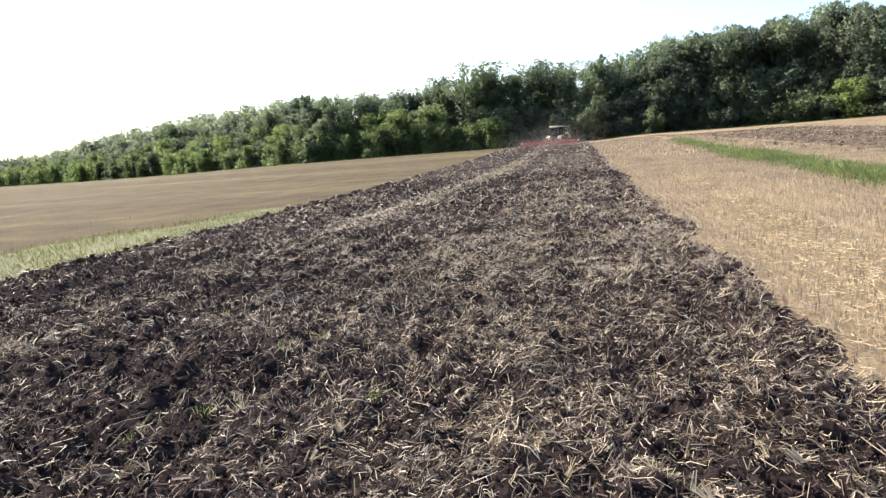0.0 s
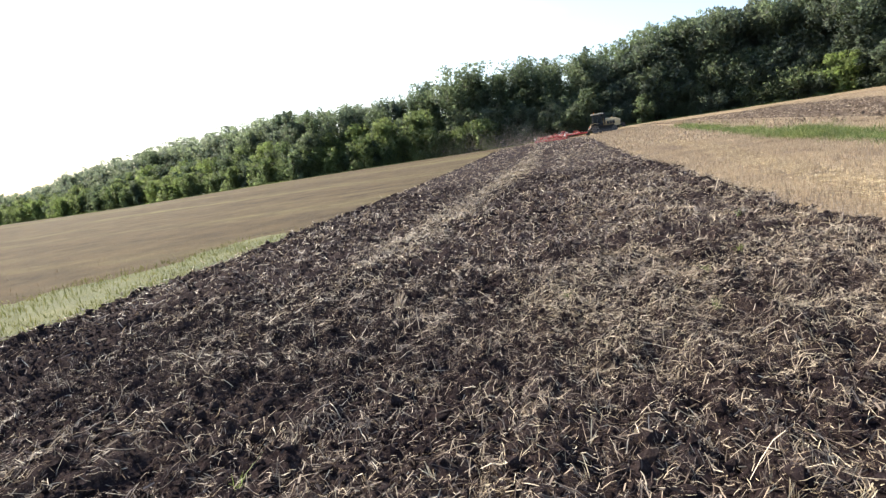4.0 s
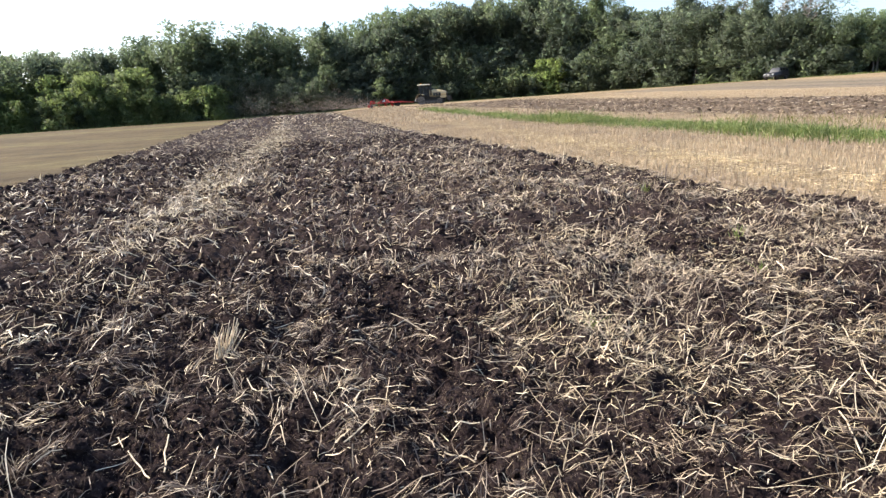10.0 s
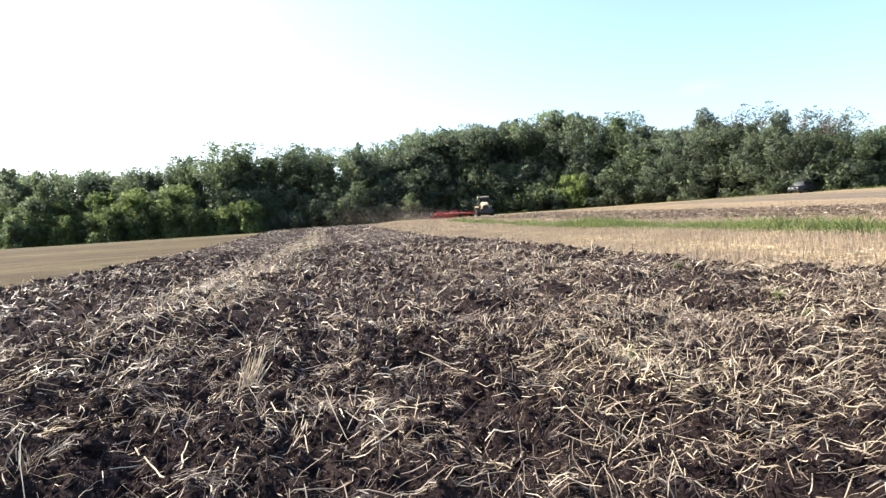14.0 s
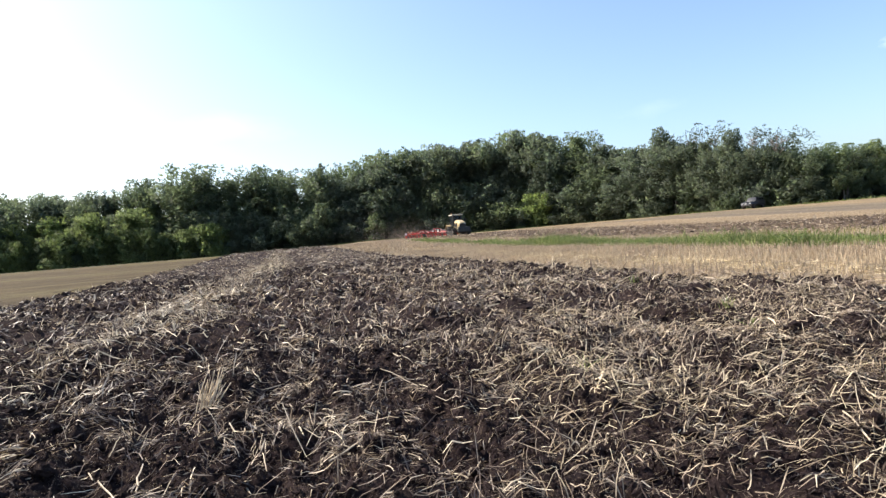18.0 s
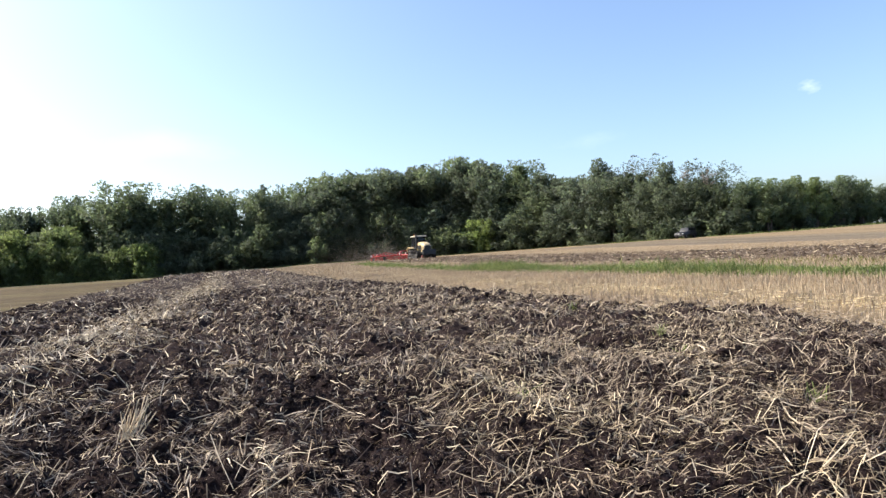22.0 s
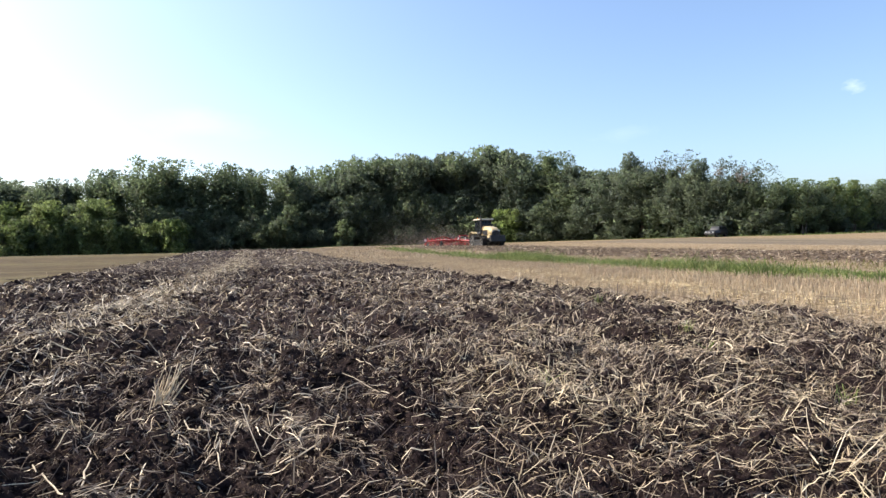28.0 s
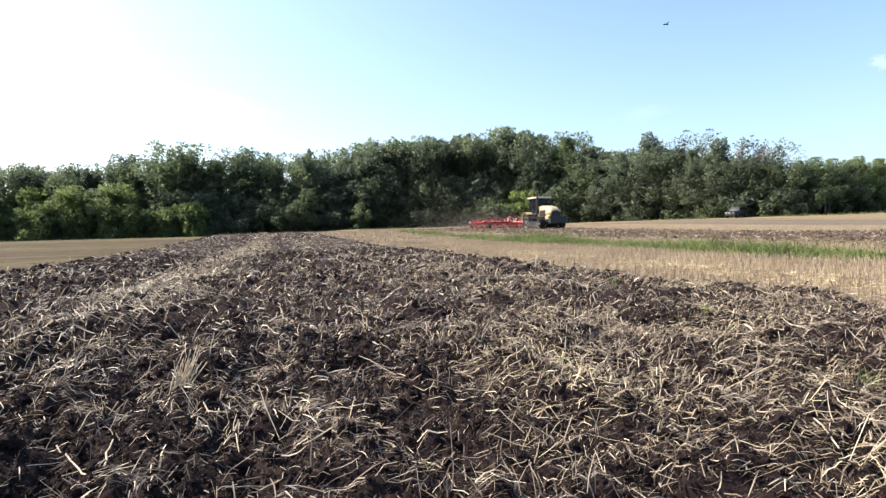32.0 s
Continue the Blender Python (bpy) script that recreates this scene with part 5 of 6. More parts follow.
def make_tractor():
    t = tagged(new("tractor"), "yellow tracked tractor with black rubber belts and glazed cab, dusty", "tractor")
    wheels = []
    for s in (-1, 1):
        x = 1.16 * s
        belt = new_part("track_belt", lambda bm: build_track(bm, x, 0.62), RUBBER, t, "black rubber track belt")
        new_part("tread_lugs", lambda bm: build_lugs(bm, x, 0.62), RUBBER, belt)
        for name, y, z, r in (("drive_wheel", -1.20, 0.70, 0.64), ("idler_wheel", 2.05, 0.50, 0.45)):
            w = new_part(name, lambda bm: disc(bm, r, 0.5, hub=0.3, dish=0.12), WHEEL, t, "grey steel wheel", at=(x, y, z))

            def spokes(bm):
                for k in range(6):
                    a = 2 * math.pi * k / 6
                    block(bm, 0.2 * s, math.cos(a) * r * 0.5, math.sin(a) * r * 0.5, 0.06, r * 0.5, 0.10, bevel=0.01, rot=Matrix.Rotation(a, 4, "X"))
            new_part("spokes", spokes, BLACK, w)
            wheels.append((w, x, y, z, r))
        for y in (-0.33, 0.25, 0.83, 1.38):
            w = new_part("mid_roller", lambda bm: disc(bm, 0.27, 0.46, sides=16, dish=0.05), GREY, t, at=(x, y, 0.34))
            wheels.append((w, x, y, 0.34, 0.27))
        new_part("track_frame", lambda bm: block(bm, x, 0.42, 0.62, 0.30, 2.8, 0.26, bevel=0.04), BLACK, t)

        def fender(bm):
            rows = []
            for k in range(9):
                a = radians(48 + 120 * k / 8)
                for r in (0.94, 0.89):
                    rows.append([bm.verts.new((x + q * 0.36, -1.25 + r * math.cos(a), 0.84 + r * math.sin(a))) for q in (-1, 1)])
            for k in range(8):
                o, i, o2, i2 = rows[2 * k], rows[2 * k + 1], rows[2 * k + 2], rows[2 * k + 3]
                for f in ((o[0], o[1], o2[1], o2[0]), (i[0], i[1], i2[1], i2[0]), (o[0], i[0], i2[0], o2[0]), (o[1], i[1], i2[1], o2[1])):
                    bm.faces.new(f)
            for o, i in ((rows[0], rows[1]), (rows[-2], rows[-1])):
                bm.faces.new((o[0], o[1], i[1], i[0]))
        new_part("fender", fender, YELLOW, t, "yellow fender")
        new_part("tail_light", lambda bm: block(bm, x, -2.12, 1.25, 0.24, 0.06, 0.12, bevel=0.02), TAIL, t)

    def chassis(bm):
        block(bm, 0, 0.45, 0.95, 0.95, 4.9, 0.5, bevel=0.05)
        block(bm, 0, -1.2, 0.70, 2.0, 0.34, 0.34, bevel=0.05)
        block(bm, 0, 2.0, 0.52, 2.0, 0.26, 0.26, bevel=0.05)
    new_part("chassis", chassis, BLACK, t)

    def hood(bm):
        """Rounded cowl that falls towards the nose."""
        rings = []
        for y, w, lo, hi in ((0.20, 0.66, 1.22, 2.40), (0.9, 0.70, 1.22, 2.43), (1.7, 0.70, 1.24, 2.38), (2.4, 0.67, 1.28, 2.27), (2.9, 0.60, 1.36, 2.10), (3.22, 0.46, 1.50, 1.90)):
            ring = []
            for k in range(15):
                a = math.pi * k / 14
                c, q = math.cos(a), math.sin(a)
                ring.append(bm.verts.new((w * math.copysign(abs(c) ** 0.45, c), y, lo + (hi - lo) * q ** 0.55)))
            rings.append(ring)
        for u, v in zip(rings, rings[1:]):
            for k in range(14):
                bm.faces.new((u[k], u[k + 1], v[k + 1], v[k]))
            bm.faces.new((u[14], u[0], v[0], v[14]))
        bm.faces.new(rings[0])
        bm.faces.new(rings[-1])
    h = new_part("hood", hood, YELLOW, t, "yellow rounded engine hood", True)

    for s in (-1, 1):
        for k in range(3):
            new_part("side_vent", lambda bm: block(bm, 0.685 * s, 1.05 + 0.46 * k, 1.62, 0.08, 0.40, 0.58, bevel=0.02), BLACK, h)
        new_part("side_panel", lambda bm: block(bm, 0.62 * s, 2.55, 1.16, 0.10, 1.0, 0.42, top=(1, 1.1), shift=(0, 0.1), bevel=0.04), YELLOW, t, "yellow side panel")

    def grille(bm):
        block(bm, 0, 3.18, 1.52, 1.10, 0.16, 0.62, top=(0.85, 1), bevel=0.05)
        for k in range(6):
            block(bm, 0, 3.27, 1.32 + 0.08 * k, 0.96 - 0.02 * k, 0.05, 0.03, bevel=0)
    g = new_part("grille", grille, BLACK, t, "black front grille")
    for s in (-1, 1):
        new_part("headlight", lambda bm: block(bm, 0.40 * s, 3.26, 1.76, 0.26, 0.06, 0.14, bevel=0.03), LAMP, g, "clear headlight")

    def weights(bm):
        block(bm, 0, 3.35, 0.92, 0.9, 0.6, 0.34, bevel=0.04)
        for k in range(12):
            block(bm, -0.88 + 0.16 * k, 3.66, 0.88, 0.145, 0.55, 0.74, top=(1, 0.75), shift=(0, -0.04), bevel=0.025)
    new_part("front_weights", weights, BLACK, t, "row of black front weights")

    # cab
    def floor_pan(bm):
        block(bm, 0, -0.75, 1.50, 1.72, 1.9, 0.34, bevel=0.05)
    cab = new_part("cab", floor_pan, BLACK, t, "glazed cab with dark posts")
    corners = [(-0.78, 0.16, -0.06, -0.12), (0.78, 0.16, 0.06, -0.12), (-0.80, -0.72, 0, 0), (0.80, -0.72, 0, 0), (-0.78, -1.60, 0, 0.10), (0.78, -1.60, 0, 0.10)]
    for x, y, dx, dy in corners:
        new_part("cab_post", lambda bm: rod(bm, (x, y, 1.62), (x * 0.95, y + dy, 3.22), 0.055, 8), BLACK, cab)
    for s in (-1, 1):
        new_part("side_window", lambda bm: block(bm, 0.785 * s, -0.70, 2.42, 0.014, 1.60, 1.46, top=(1, 0.90), shift=(-0.03 * s, 0), bevel=0), GLASS, cab, "cab side window")
    new_part("windscreen", lambda bm: block(bm, 0, 0.15, 2.42, 1.46, 0.014, 1.5, top=(0.96, 1), shift=(0, -0.10), bevel=0), GLASS, cab, "cab windscreen")
    new_part("rear_window", lambda bm: block(bm, 0, -1.60, 2.42, 1.46, 0.014, 1.5, top=(0.96, 1), shift=(0, 0.10), bevel=0), GLASS, cab, "cab rear window")

    def seat(bm):
        block(bm, 0, -0.95, 1.98, 0.52, 0.5, 0.14, bevel=0.05)
        block(bm, 0, -1.22, 2.32, 0.5, 0.14, 0.7, bevel=0.05)
        rod(bm, (0, -0.35, 1.7), (0, -0.5, 2.15), 0.04)
        block(bm, 0, -0.52, 2.18, 0.4, 0.4, 0.03, bevel=0.01)
    new_part("driver_seat", seat, BLACK, cab, "black seat and steering wheel")

    def roof(bm):
        block(bm, 0, -0.66, 3.31, 2.02, 2.30, 0.19, top=(0.88, 0.90), bevel=0.06)
    rf = new_part("roof", roof, CREAM, cab, "cream cab roof", True)
    new_part("beacon", lambda bm: rod(bm, (0.55, -1.2, 3.42), (0.55, -1.2, 3.60), 0.07, 12, 0.05), AMBER, t, "amber beacon")
    for s in (-1, 1):
        new_part("work_light", lambda bm: block(bm, 0.62 * s, 0.36, 3.30, 0.24, 0.06, 0.12, bevel=0.02), LAMP, t)

        def mirror(bm):
            rod(bm, (0.76 * s, 0.10, 2.55), (1.24 * s, 0.26, 2.62), 0.02, 6)
            block(bm, 1.28 * s, 0.26, 2.46, 0.22, 0.05, 0.42, bevel=0.02)
        new_part("mirror", mirror, BLACK, t, "black wing mirror")

        for k in range(4):
            new_part("step", lambda bm: block(bm, 0.98 * s, -0.1, 0.62 + 0.28 * k, 0.34, 0.36, 0.04, bevel=0.01), BLACK, t)
        new_part("grab_rail", lambda bm: rod(bm, (1.1 * s, 0.1, 1.5), (1.05 * s, 0.18, 2.3), 0.02, 6), BLACK, t)

    def stack(bm):
        rod(bm, (0.78, 0.50, 1.5), (0.78, 0.50, 3.30), 0.115, 12)
        rod(bm, (0.78, 0.50, 3.30), (0.78, 0.38, 3.72), 0.08, 12)
    new_part("exhaust_stack", stack, BLACK, t, "black exhaust stack")
    new_part("air_intake", lambda bm: rod(bm, (-0.68, 0.55, 1.9), (-0.68, 0.55, 2.75), 0.10, 12), BLACK, t)

    def hitch(bm):
        block(bm, 0, -2.15, 0.62, 0.5, 0.9, 0.14, bevel=0.02)
        for s in (-1, 1):
            rod(bm, (0.42 * s, -1.9, 1.2), (0.42 * s, -2.5, 0.75), 0.05)
    new_part("hitch", hitch, STEEL, t)
    return t, wheels


def make_cultivator():
    """Wide trailed cultivator: red frame in three sections, spring shanks in rows, a cage roller behind."""
    c = tagged(new("cultivator"), "wide red trailed cultivator with rows of tines and a rear roller", "cultivator")

    def section(bm, x0, x1):
        for y in (1.7, 0.5, -0.7, -1.9):
            block(bm, (x0 + x1) / 2, y, 0.78, x1 - x0, 0.17, 0.20, bevel=0.02)
        n = max(2, round((x1 - x0) / 1.1))
        for k in range(n + 1):
            block(bm, x0 + 0.08 + (x1 - x0 - 0.16) * k / n, -0.1, 0.80, 0.11, 3.7, 0.10, bevel=0.015)
    for name, x0, x1 in (("wing_frame", -4.9, -1.45), ("centre_frame", -1.35, 1.35), ("wing_frame", 1.45, 4.9)):
        new_part(name, lambda bm: section(bm, x0, x1), RED, c, "red steel frame")

    def bar(bm):
        for s in (-1, 1):
            tube(bm, [Vector((0.9 * s, 1.7, 0.80)), Vector((0.45 * s, 3.4, 0.74)), Vector((0.06 * s, 5.0, 0.62))], [0.10, 0.10, 0.09], 8)
        block(bm, 0, 5.15, 0.62, 0.26, 0.5, 0.16, bevel=0.03)
        block(bm, 0, 2.6, 0.80, 1.1, 0.14, 0.14, bevel=0.02)
    new_part("drawbar", bar, RED, c, "red drawbar")

    def tower(bm):
        for s in (-1, 1):
            rod(bm, (0.9 * s, 1.2, 0.84), (0.55 * s, 0.1, 1.55), 0.06)
            rod(bm, (0.9 * s, -1.2, 0.84), (0.55 * s, 0.0, 1.55), 0.06)
        block(bm, 0, 0.05, 1.56, 1.3, 0.16, 0.16, bevel=0.02)
    new_part("fold_tower", tower, RED, c)
    for s in (-1, 1):
        new_part("fold_cylinder", lambda bm: rod(bm, (0.55 * s, 0.05, 1.5), (2.6 * s, 0.05, 0.92), 0.06), STEEL, c, "steel hydraulic cylinder")

        def brace(bm):
            rod(bm, (1.5 * s, 0.9, 0.88), (3.3 * s, 0.5, 1.42), 0.06)
            rod(bm, (3.3 * s, 0.5, 1.42), (4.8 * s, 0.3, 0.88), 0.05)
        new_part("wing_brace", brace, RED, c)
    shank = None
    for row, y in enumerate((1.7, 0.5, -0.7, -1.9)):
        for k in range(11):
            x = -4.7 + 0.93 * k + (0.23 * row) % 0.93
            if x > 4.85:
                continue
            if shank is None:
                bm = bmesh.new()
                tube(bm, [Vector((0, 0, 0.84)), Vector((0, -0.26, 0.98)), Vector((0, -0.48, 0.72)), Vector((0, -0.34, 0.34)), Vector((0, -0.12, -0.06))], [0.05, 0.055, 0.055, 0.05, 0.04], 6)
                block(bm, 0, -0.10, 0.02, 0.16, 0.22, 0.03, bevel=0)
                shank = part("tine", bm, RED, c, "curved red spring tine")
                shank.matrix_basis = pose(x, y, 0)
            else:
                o = shank.copy()
                scene.collection.objects.link(o)
                o.matrix_basis = pose(x, y, 0)
    # a gang of hollow discs before the roller, each under a sprung arm that loops up over the frame
    blade = arm = None
    for k in range(16):
        x = -4.65 + 0.62 * k
        if blade is None:
            bm = bmesh.new()
            disc(bm, 0.27, 0.05, sides=16, hub=0.3, dish=0.02)
            blade = part("disc_blade", bm, GREY, c, "dark steel disc")
            bm = bmesh.new()
            tube(bm, [Vector((0, 0.62, 0.80)), Vector((0, 0.42, 1.16)), Vector((0, 0.02, 1.24)), Vector((0, -0.20, 0.86)), Vector((0, -0.02, 0.30))], [0.05, 0.055, 0.055, 0.05, 0.04], 6)
            arm = part("sprung_arm", bm, RED, c, "red sprung arm")
            b, q = blade, arm
        else:
            b, q = blade.copy(), arm.copy()
            scene.collection.objects.link(b)
            scene.collection.objects.link(q)
        b.matrix_basis = pose(x, -2.42, 0.24, 0, 0, 16 if k % 2 else -16)
        q.matrix_basis = pose(x, -2.40, 0, (k * 37 % 11) - 5, 0, 0)
    for s in (-1, 1):
        new_part("hydraulic_hose", lambda bm: tube(bm, [Vector((0.1 * s, 4.6, 0.8)), Vector((0.25 * s, 3.4, 1.15)), Vector((0.5 * s, 1.8, 1.1)), Vector((0.6 * s, 0.3, 1.5))], [0.03] * 4, 6), BLACK, c, "black hydraulic hose")
        new_part("gauge_wheel", lambda bm: disc(bm, 0.36, 0.24, sides=18, dish=0.06), RUBBER, c, "black gauge wheel", at=(4.2 * s, 2.35, 0.36))
        new_part("wheel_fork", lambda bm: tube(bm, [Vector((4.2 * s - 0.18, 1.7, 0.86)), Vector((4.2 * s - 0.18, 2.2, 0.95)), Vector((4.2 * s - 0.18, 2.35, 0.36))], [0.06, 0.06, 0.05], 6), RED, c)
    rollers = []
    for x0, x1 in ((-4.9, -1.5), (-1.4, 1.4), (1.5, 4.9)):
        def cage(bm):
            for k in range(8):
                a = 2 * math.pi * k / 8
                rod(bm, (x0 - (x0 + x1) / 2, 0.25 * math.cos(a), 0.25 * math.sin(a)), (x1 - (x0 + x1) / 2, 0.25 * math.cos(a + 0.5), 0.25 * math.sin(a + 0.5)), 0.03, 5)
            for f in np.linspace(x0, x1, 5):
                disc(bm, 0.25, 0.03, f - (x0 + x1) / 2, 14, 0.3, 0.005)
        rollers.append((new_part("cage_roller", cage, RED, c, "red cage roller", at=((x0 + x1) / 2, -2.85, 0.27)), (x0 + x1) / 2, -2.85, 0.27, 0.27))

        for f in (x0 + 0.2, x1 - 0.2):
            new_part("roller_arm", lambda bm: tube(bm, [Vector((f, -1.9, 0.82)), Vector((f, -2.5, 0.74)), Vector((f, -2.85, 0.28))], [0.06, 0.06, 0.05], 6), RED, c)
    for s in (-1, 1):
        w = new_part("transport_wheel", lambda bm: disc(bm, 0.42, 0.3, dish=0.08), RUBBER, c, "black tyre", at=(0.55 * s, -0.2, 1.14))
        new_part("rim", lambda bm: disc(bm, 0.22, 0.32, sides=14, dish=0.05), WHITE, w, "white rim")
        new_part("warning_plate", lambda bm: block(bm, 4.75 * s, -3.05, 0.9, 0.34, 0.03, 0.34, bevel=0.01), WHITE, c, "white warning plate")
    return c, rollers


def make_car():
    """Dark estate car, parked under the trees."""
    c = tagged(new("parked_car"), "dark blue off-road car parked at the foot of the wood", "car")

    def body(bm):
        prof = [(-2.25, 0.42), (-2.30, 0.95), (-2.18, 1.12), (0.75, 1.14), (2.05, 1.02), (2.26, 0.80), (2.28, 0.42)]
        rings = [[bm.verts.new((s * 0.88, y, z)) for y, z in prof] for s in (-1, 1)]
        n = len(prof)
        for k in range(n):
            bm.faces.new((rings[0][k], rings[0][(k + 1) % n], rings[1][(k + 1) % n], rings[1][k]))
        for r in rings:
            bm.faces.new(r)
        bmesh.ops.bevel(bm, geom=list(bm.edges), offset=0.06, segments=2, affect="EDGES")
    bd = new_part("body", body, NAVY, c, "dark blue body", True)
    new_part("cabin", lambda bm: block(bm, 0, -0.75, 1.46, 1.66, 2.95, 0.68, top=(0.84, 0.74), shift=(0, -0.16), bevel=0.07), NAVY, c, "", True)
    for s in (-1, 1):
        for y, ln in ((-1.55, 0.7), (-0.75, 0.75), (0.08, 0.66)):
            new_part("side_window", lambda bm: block(bm, 0.785 * s, y, 1.44, 0.03, ln, 0.42, top=(1, 0.86), shift=(-0.055 * s, -0.05), bevel=0.01), DARK_GLASS, c, "dark side window")
        for y in (-1.42, 1.42):
            w = new_part("wheel", lambda bm: disc(bm, 0.37, 0.24, dish=0.05), RUBBER, c, "black tyre", at=(0.80 * s, y, 0.37))
            new_part("rim", lambda bm: disc(bm, 0.21, 0.26, sides=14, dish=0.05), STEEL, w, "grey rim")
        new_part("headlight", lambda bm: block(bm, 0.62 * s, 2.26, 0.82, 0.34, 0.05, 0.18, bevel=0.03), LAMP, c, "clear headlight")
        new_part("tail_light", lambda bm: block(bm, 0.76 * s, -2.30, 0.92, 0.16, 0.05, 0.24, bevel=0.02), TAIL, c)
        new_part("door_handle", lambda bm: block(bm, 0.89 * s, -0.1, 1.02, 0.03, 0.18, 0.04, bevel=0.01), STEEL, c)
        new_part("mirror", lambda bm: block(bm, 0.98 * s, 0.62, 1.20, 0.18, 0.10, 0.14, bevel=0.03), NAVY, c)
    new_part("windscreen", lambda bm: block(bm, 0, 0.57, 1.45, 1.38, 0.03, 0.56, top=(0.86, 1), shift=(0, -0.40), bevel=0), DARK_GLASS, c, "dark windscreen")
    new_part("rear_window", lambda bm: block(bm, 0, -2.17, 1.46, 1.36, 0.03, 0.42, top=(0.86, 1), shift=(0, 0.16), bevel=0), DARK_GLASS, c)
    new_part("bumper", lambda bm: block(bm, 0, 2.28, 0.52, 1.7, 0.14, 0.22, bevel=0.05), BLACK, c)
    new_part("bumper", lambda bm: block(bm, 0, -2.30, 0.52, 1.7, 0.14, 0.22, bevel=0.05), BLACK, c)
    return c


def make_insect():
    """A small dark fly that crosses the sky close to the lens."""
    f = tagged(new("flying_insect"), "small dark insect in flight against the sky", "insect")

    def body(bm):
        for y, r in ((0.0, 0.0024), (0.0042, 0.0022), (-0.0052, 0.0028)):
            s = bmesh.ops.create_icosphere(bm, subdivisions=2, radius=r)
            bmesh.ops.scale(bm, vec=(1, 1.5, 0.9), verts=s["verts"])
            bmesh.ops.translate(bm, vec=(0, y, 0), verts=s["verts"])
    new_part("body", body, BLACK, f, "", True)
    for s in (-1, 1):
        def wing(bm):
            vs = [bm.verts.new((s * (0.001 + 0.010 * u), -0.002 - 0.006 * u + 0.0026 * math.sin(a), 0.002 + 0.003 * u)) for u, a in ((0, 0), (0.4, 1.5), (0.9, 1.2), (1.0, 0), (0.8, -1.2), (0.4, -1.2))]
            bm.faces.new(vs)
            e = bmesh.ops.solidify(bm, geom=list(bm.faces), thickness=0.0002)
        new_part("wing", wing, GREY, f, "thin grey wing")
    return f


tractor, tractor_wheels = make_tractor()
tractor.scale = (1.05, 1.05, 1.05)
cultivator, cultivator_rollers = make_cultivator()
cultivator.scale = (1.0, 1.0, 0.92)
car = make_car()
car.matrix_basis = pose(74.6, 86.8, float(land(np.array([74.6]), np.array([86.8]))[0]), 0, 0, 112)
insect = make_insect()


def make_dust():
    """A thin veil of dust that trails behind the cultivator: a drift of fine specks."""
    g = np.random.default_rng(3)
    n = 260000
    u = g.random(n) ** 1.25
    x = g.normal(0, 3.4, n) * (1 + 0.8 * u)
    y = -2.0 - 24 * u + g.normal(0, 0.8, n)
    puff = value_noise(x * 0.35, y * 0.3, 91)
    z = 0.05 + g.gamma(1.5, 0.55, n) * (0.55 + 1.5 * u) * (1.2 + 0.7 * puff)
    keep = g.random(n) < np.clip(0.45 + 0.75 * puff, 0, 1) * (1 - 0.6 * u)
    p = np.column_stack([x, y, z])[keep]
    n = len(p)
    a, b = g.standard_normal((n, 3)), g.standard_normal((n, 3))
    s = 0.0135 * g.uniform(0.5, 1.4, n)[:, None]
    verts = np.stack([p, p + a * s, p + b * s], axis=1).reshape(-1, 3)
    ob = new("dust_cloud", mesh_of("dust_cloud", verts, np.arange(n * 3).reshape(-1, 3), DUST))
    return tagged(ob, "thin brown dust drifting behind the cultivator", "dust", kind="stuff")


dust = make_dust()


# ---------- small things on the soil ----------
def make_tuft(name, label, x, y, count, tall, width, lean, mat, category, spread=0.05):
    a = rng.normal(0, spread * tall / 0.2, count)
    b = rng.normal(0, spread * 0.8 * tall / 0.2, count)
    z = height(np.full(1, x), np.full(1, y))[0]
    v, f = standing(a, b, rng.uniform(0.5, 1.0, count) * tall, rng.uniform(0.7, 1.2, count) * width, lean, z=np.zeros(count), tips=0.5)
    ob = new(name, mesh_of(name, v, f, mat))
    ob.matrix_basis = pose(x, y, float(z))
    return tagged(ob, label, category)


BLEACHED = painted("bleached_stalk", (0.60, 0.49, 0.34), 0.6, wear=(0.20, 0.14, 0.09), amount=0.7, scale=22)


def make_sheaf(x, y, count, tall, lean):
    """A torn-up plant: a sheaf of stiff stems that leans and opens towards the top."""
    r = random.Random(8)
    z = float(height(np.full(1, x), np.full(1, y))[0])
    sheaf = new("straw_sheaf")
    sheaf.matrix_basis = pose(x, y, z)
    for k in range(count):
        foot = Vector((r.gauss(0, 0.018), r.gauss(0, 0.014), -0.02))
        tip = foot + Vector((lean + r.gauss(0, 0.030), r.gauss(0, 0.03), tall * r.uniform(0.6, 1.05)))
        w = r.uniform(0.0020, 0.0034)
        bm = bmesh.new()
        tube(bm, [foot, foot.lerp(tip, 0.5) + Vector((r.gauss(0, 0.006), r.gauss(0, 0.006), 0)), tip], [w, w, w * 0.8], 4)
        part("stem", bm, BLEACHED, sheaf)
    return tagged(sheaf, "leaning sheaf of bleached cut stems standing in soil", "straw")


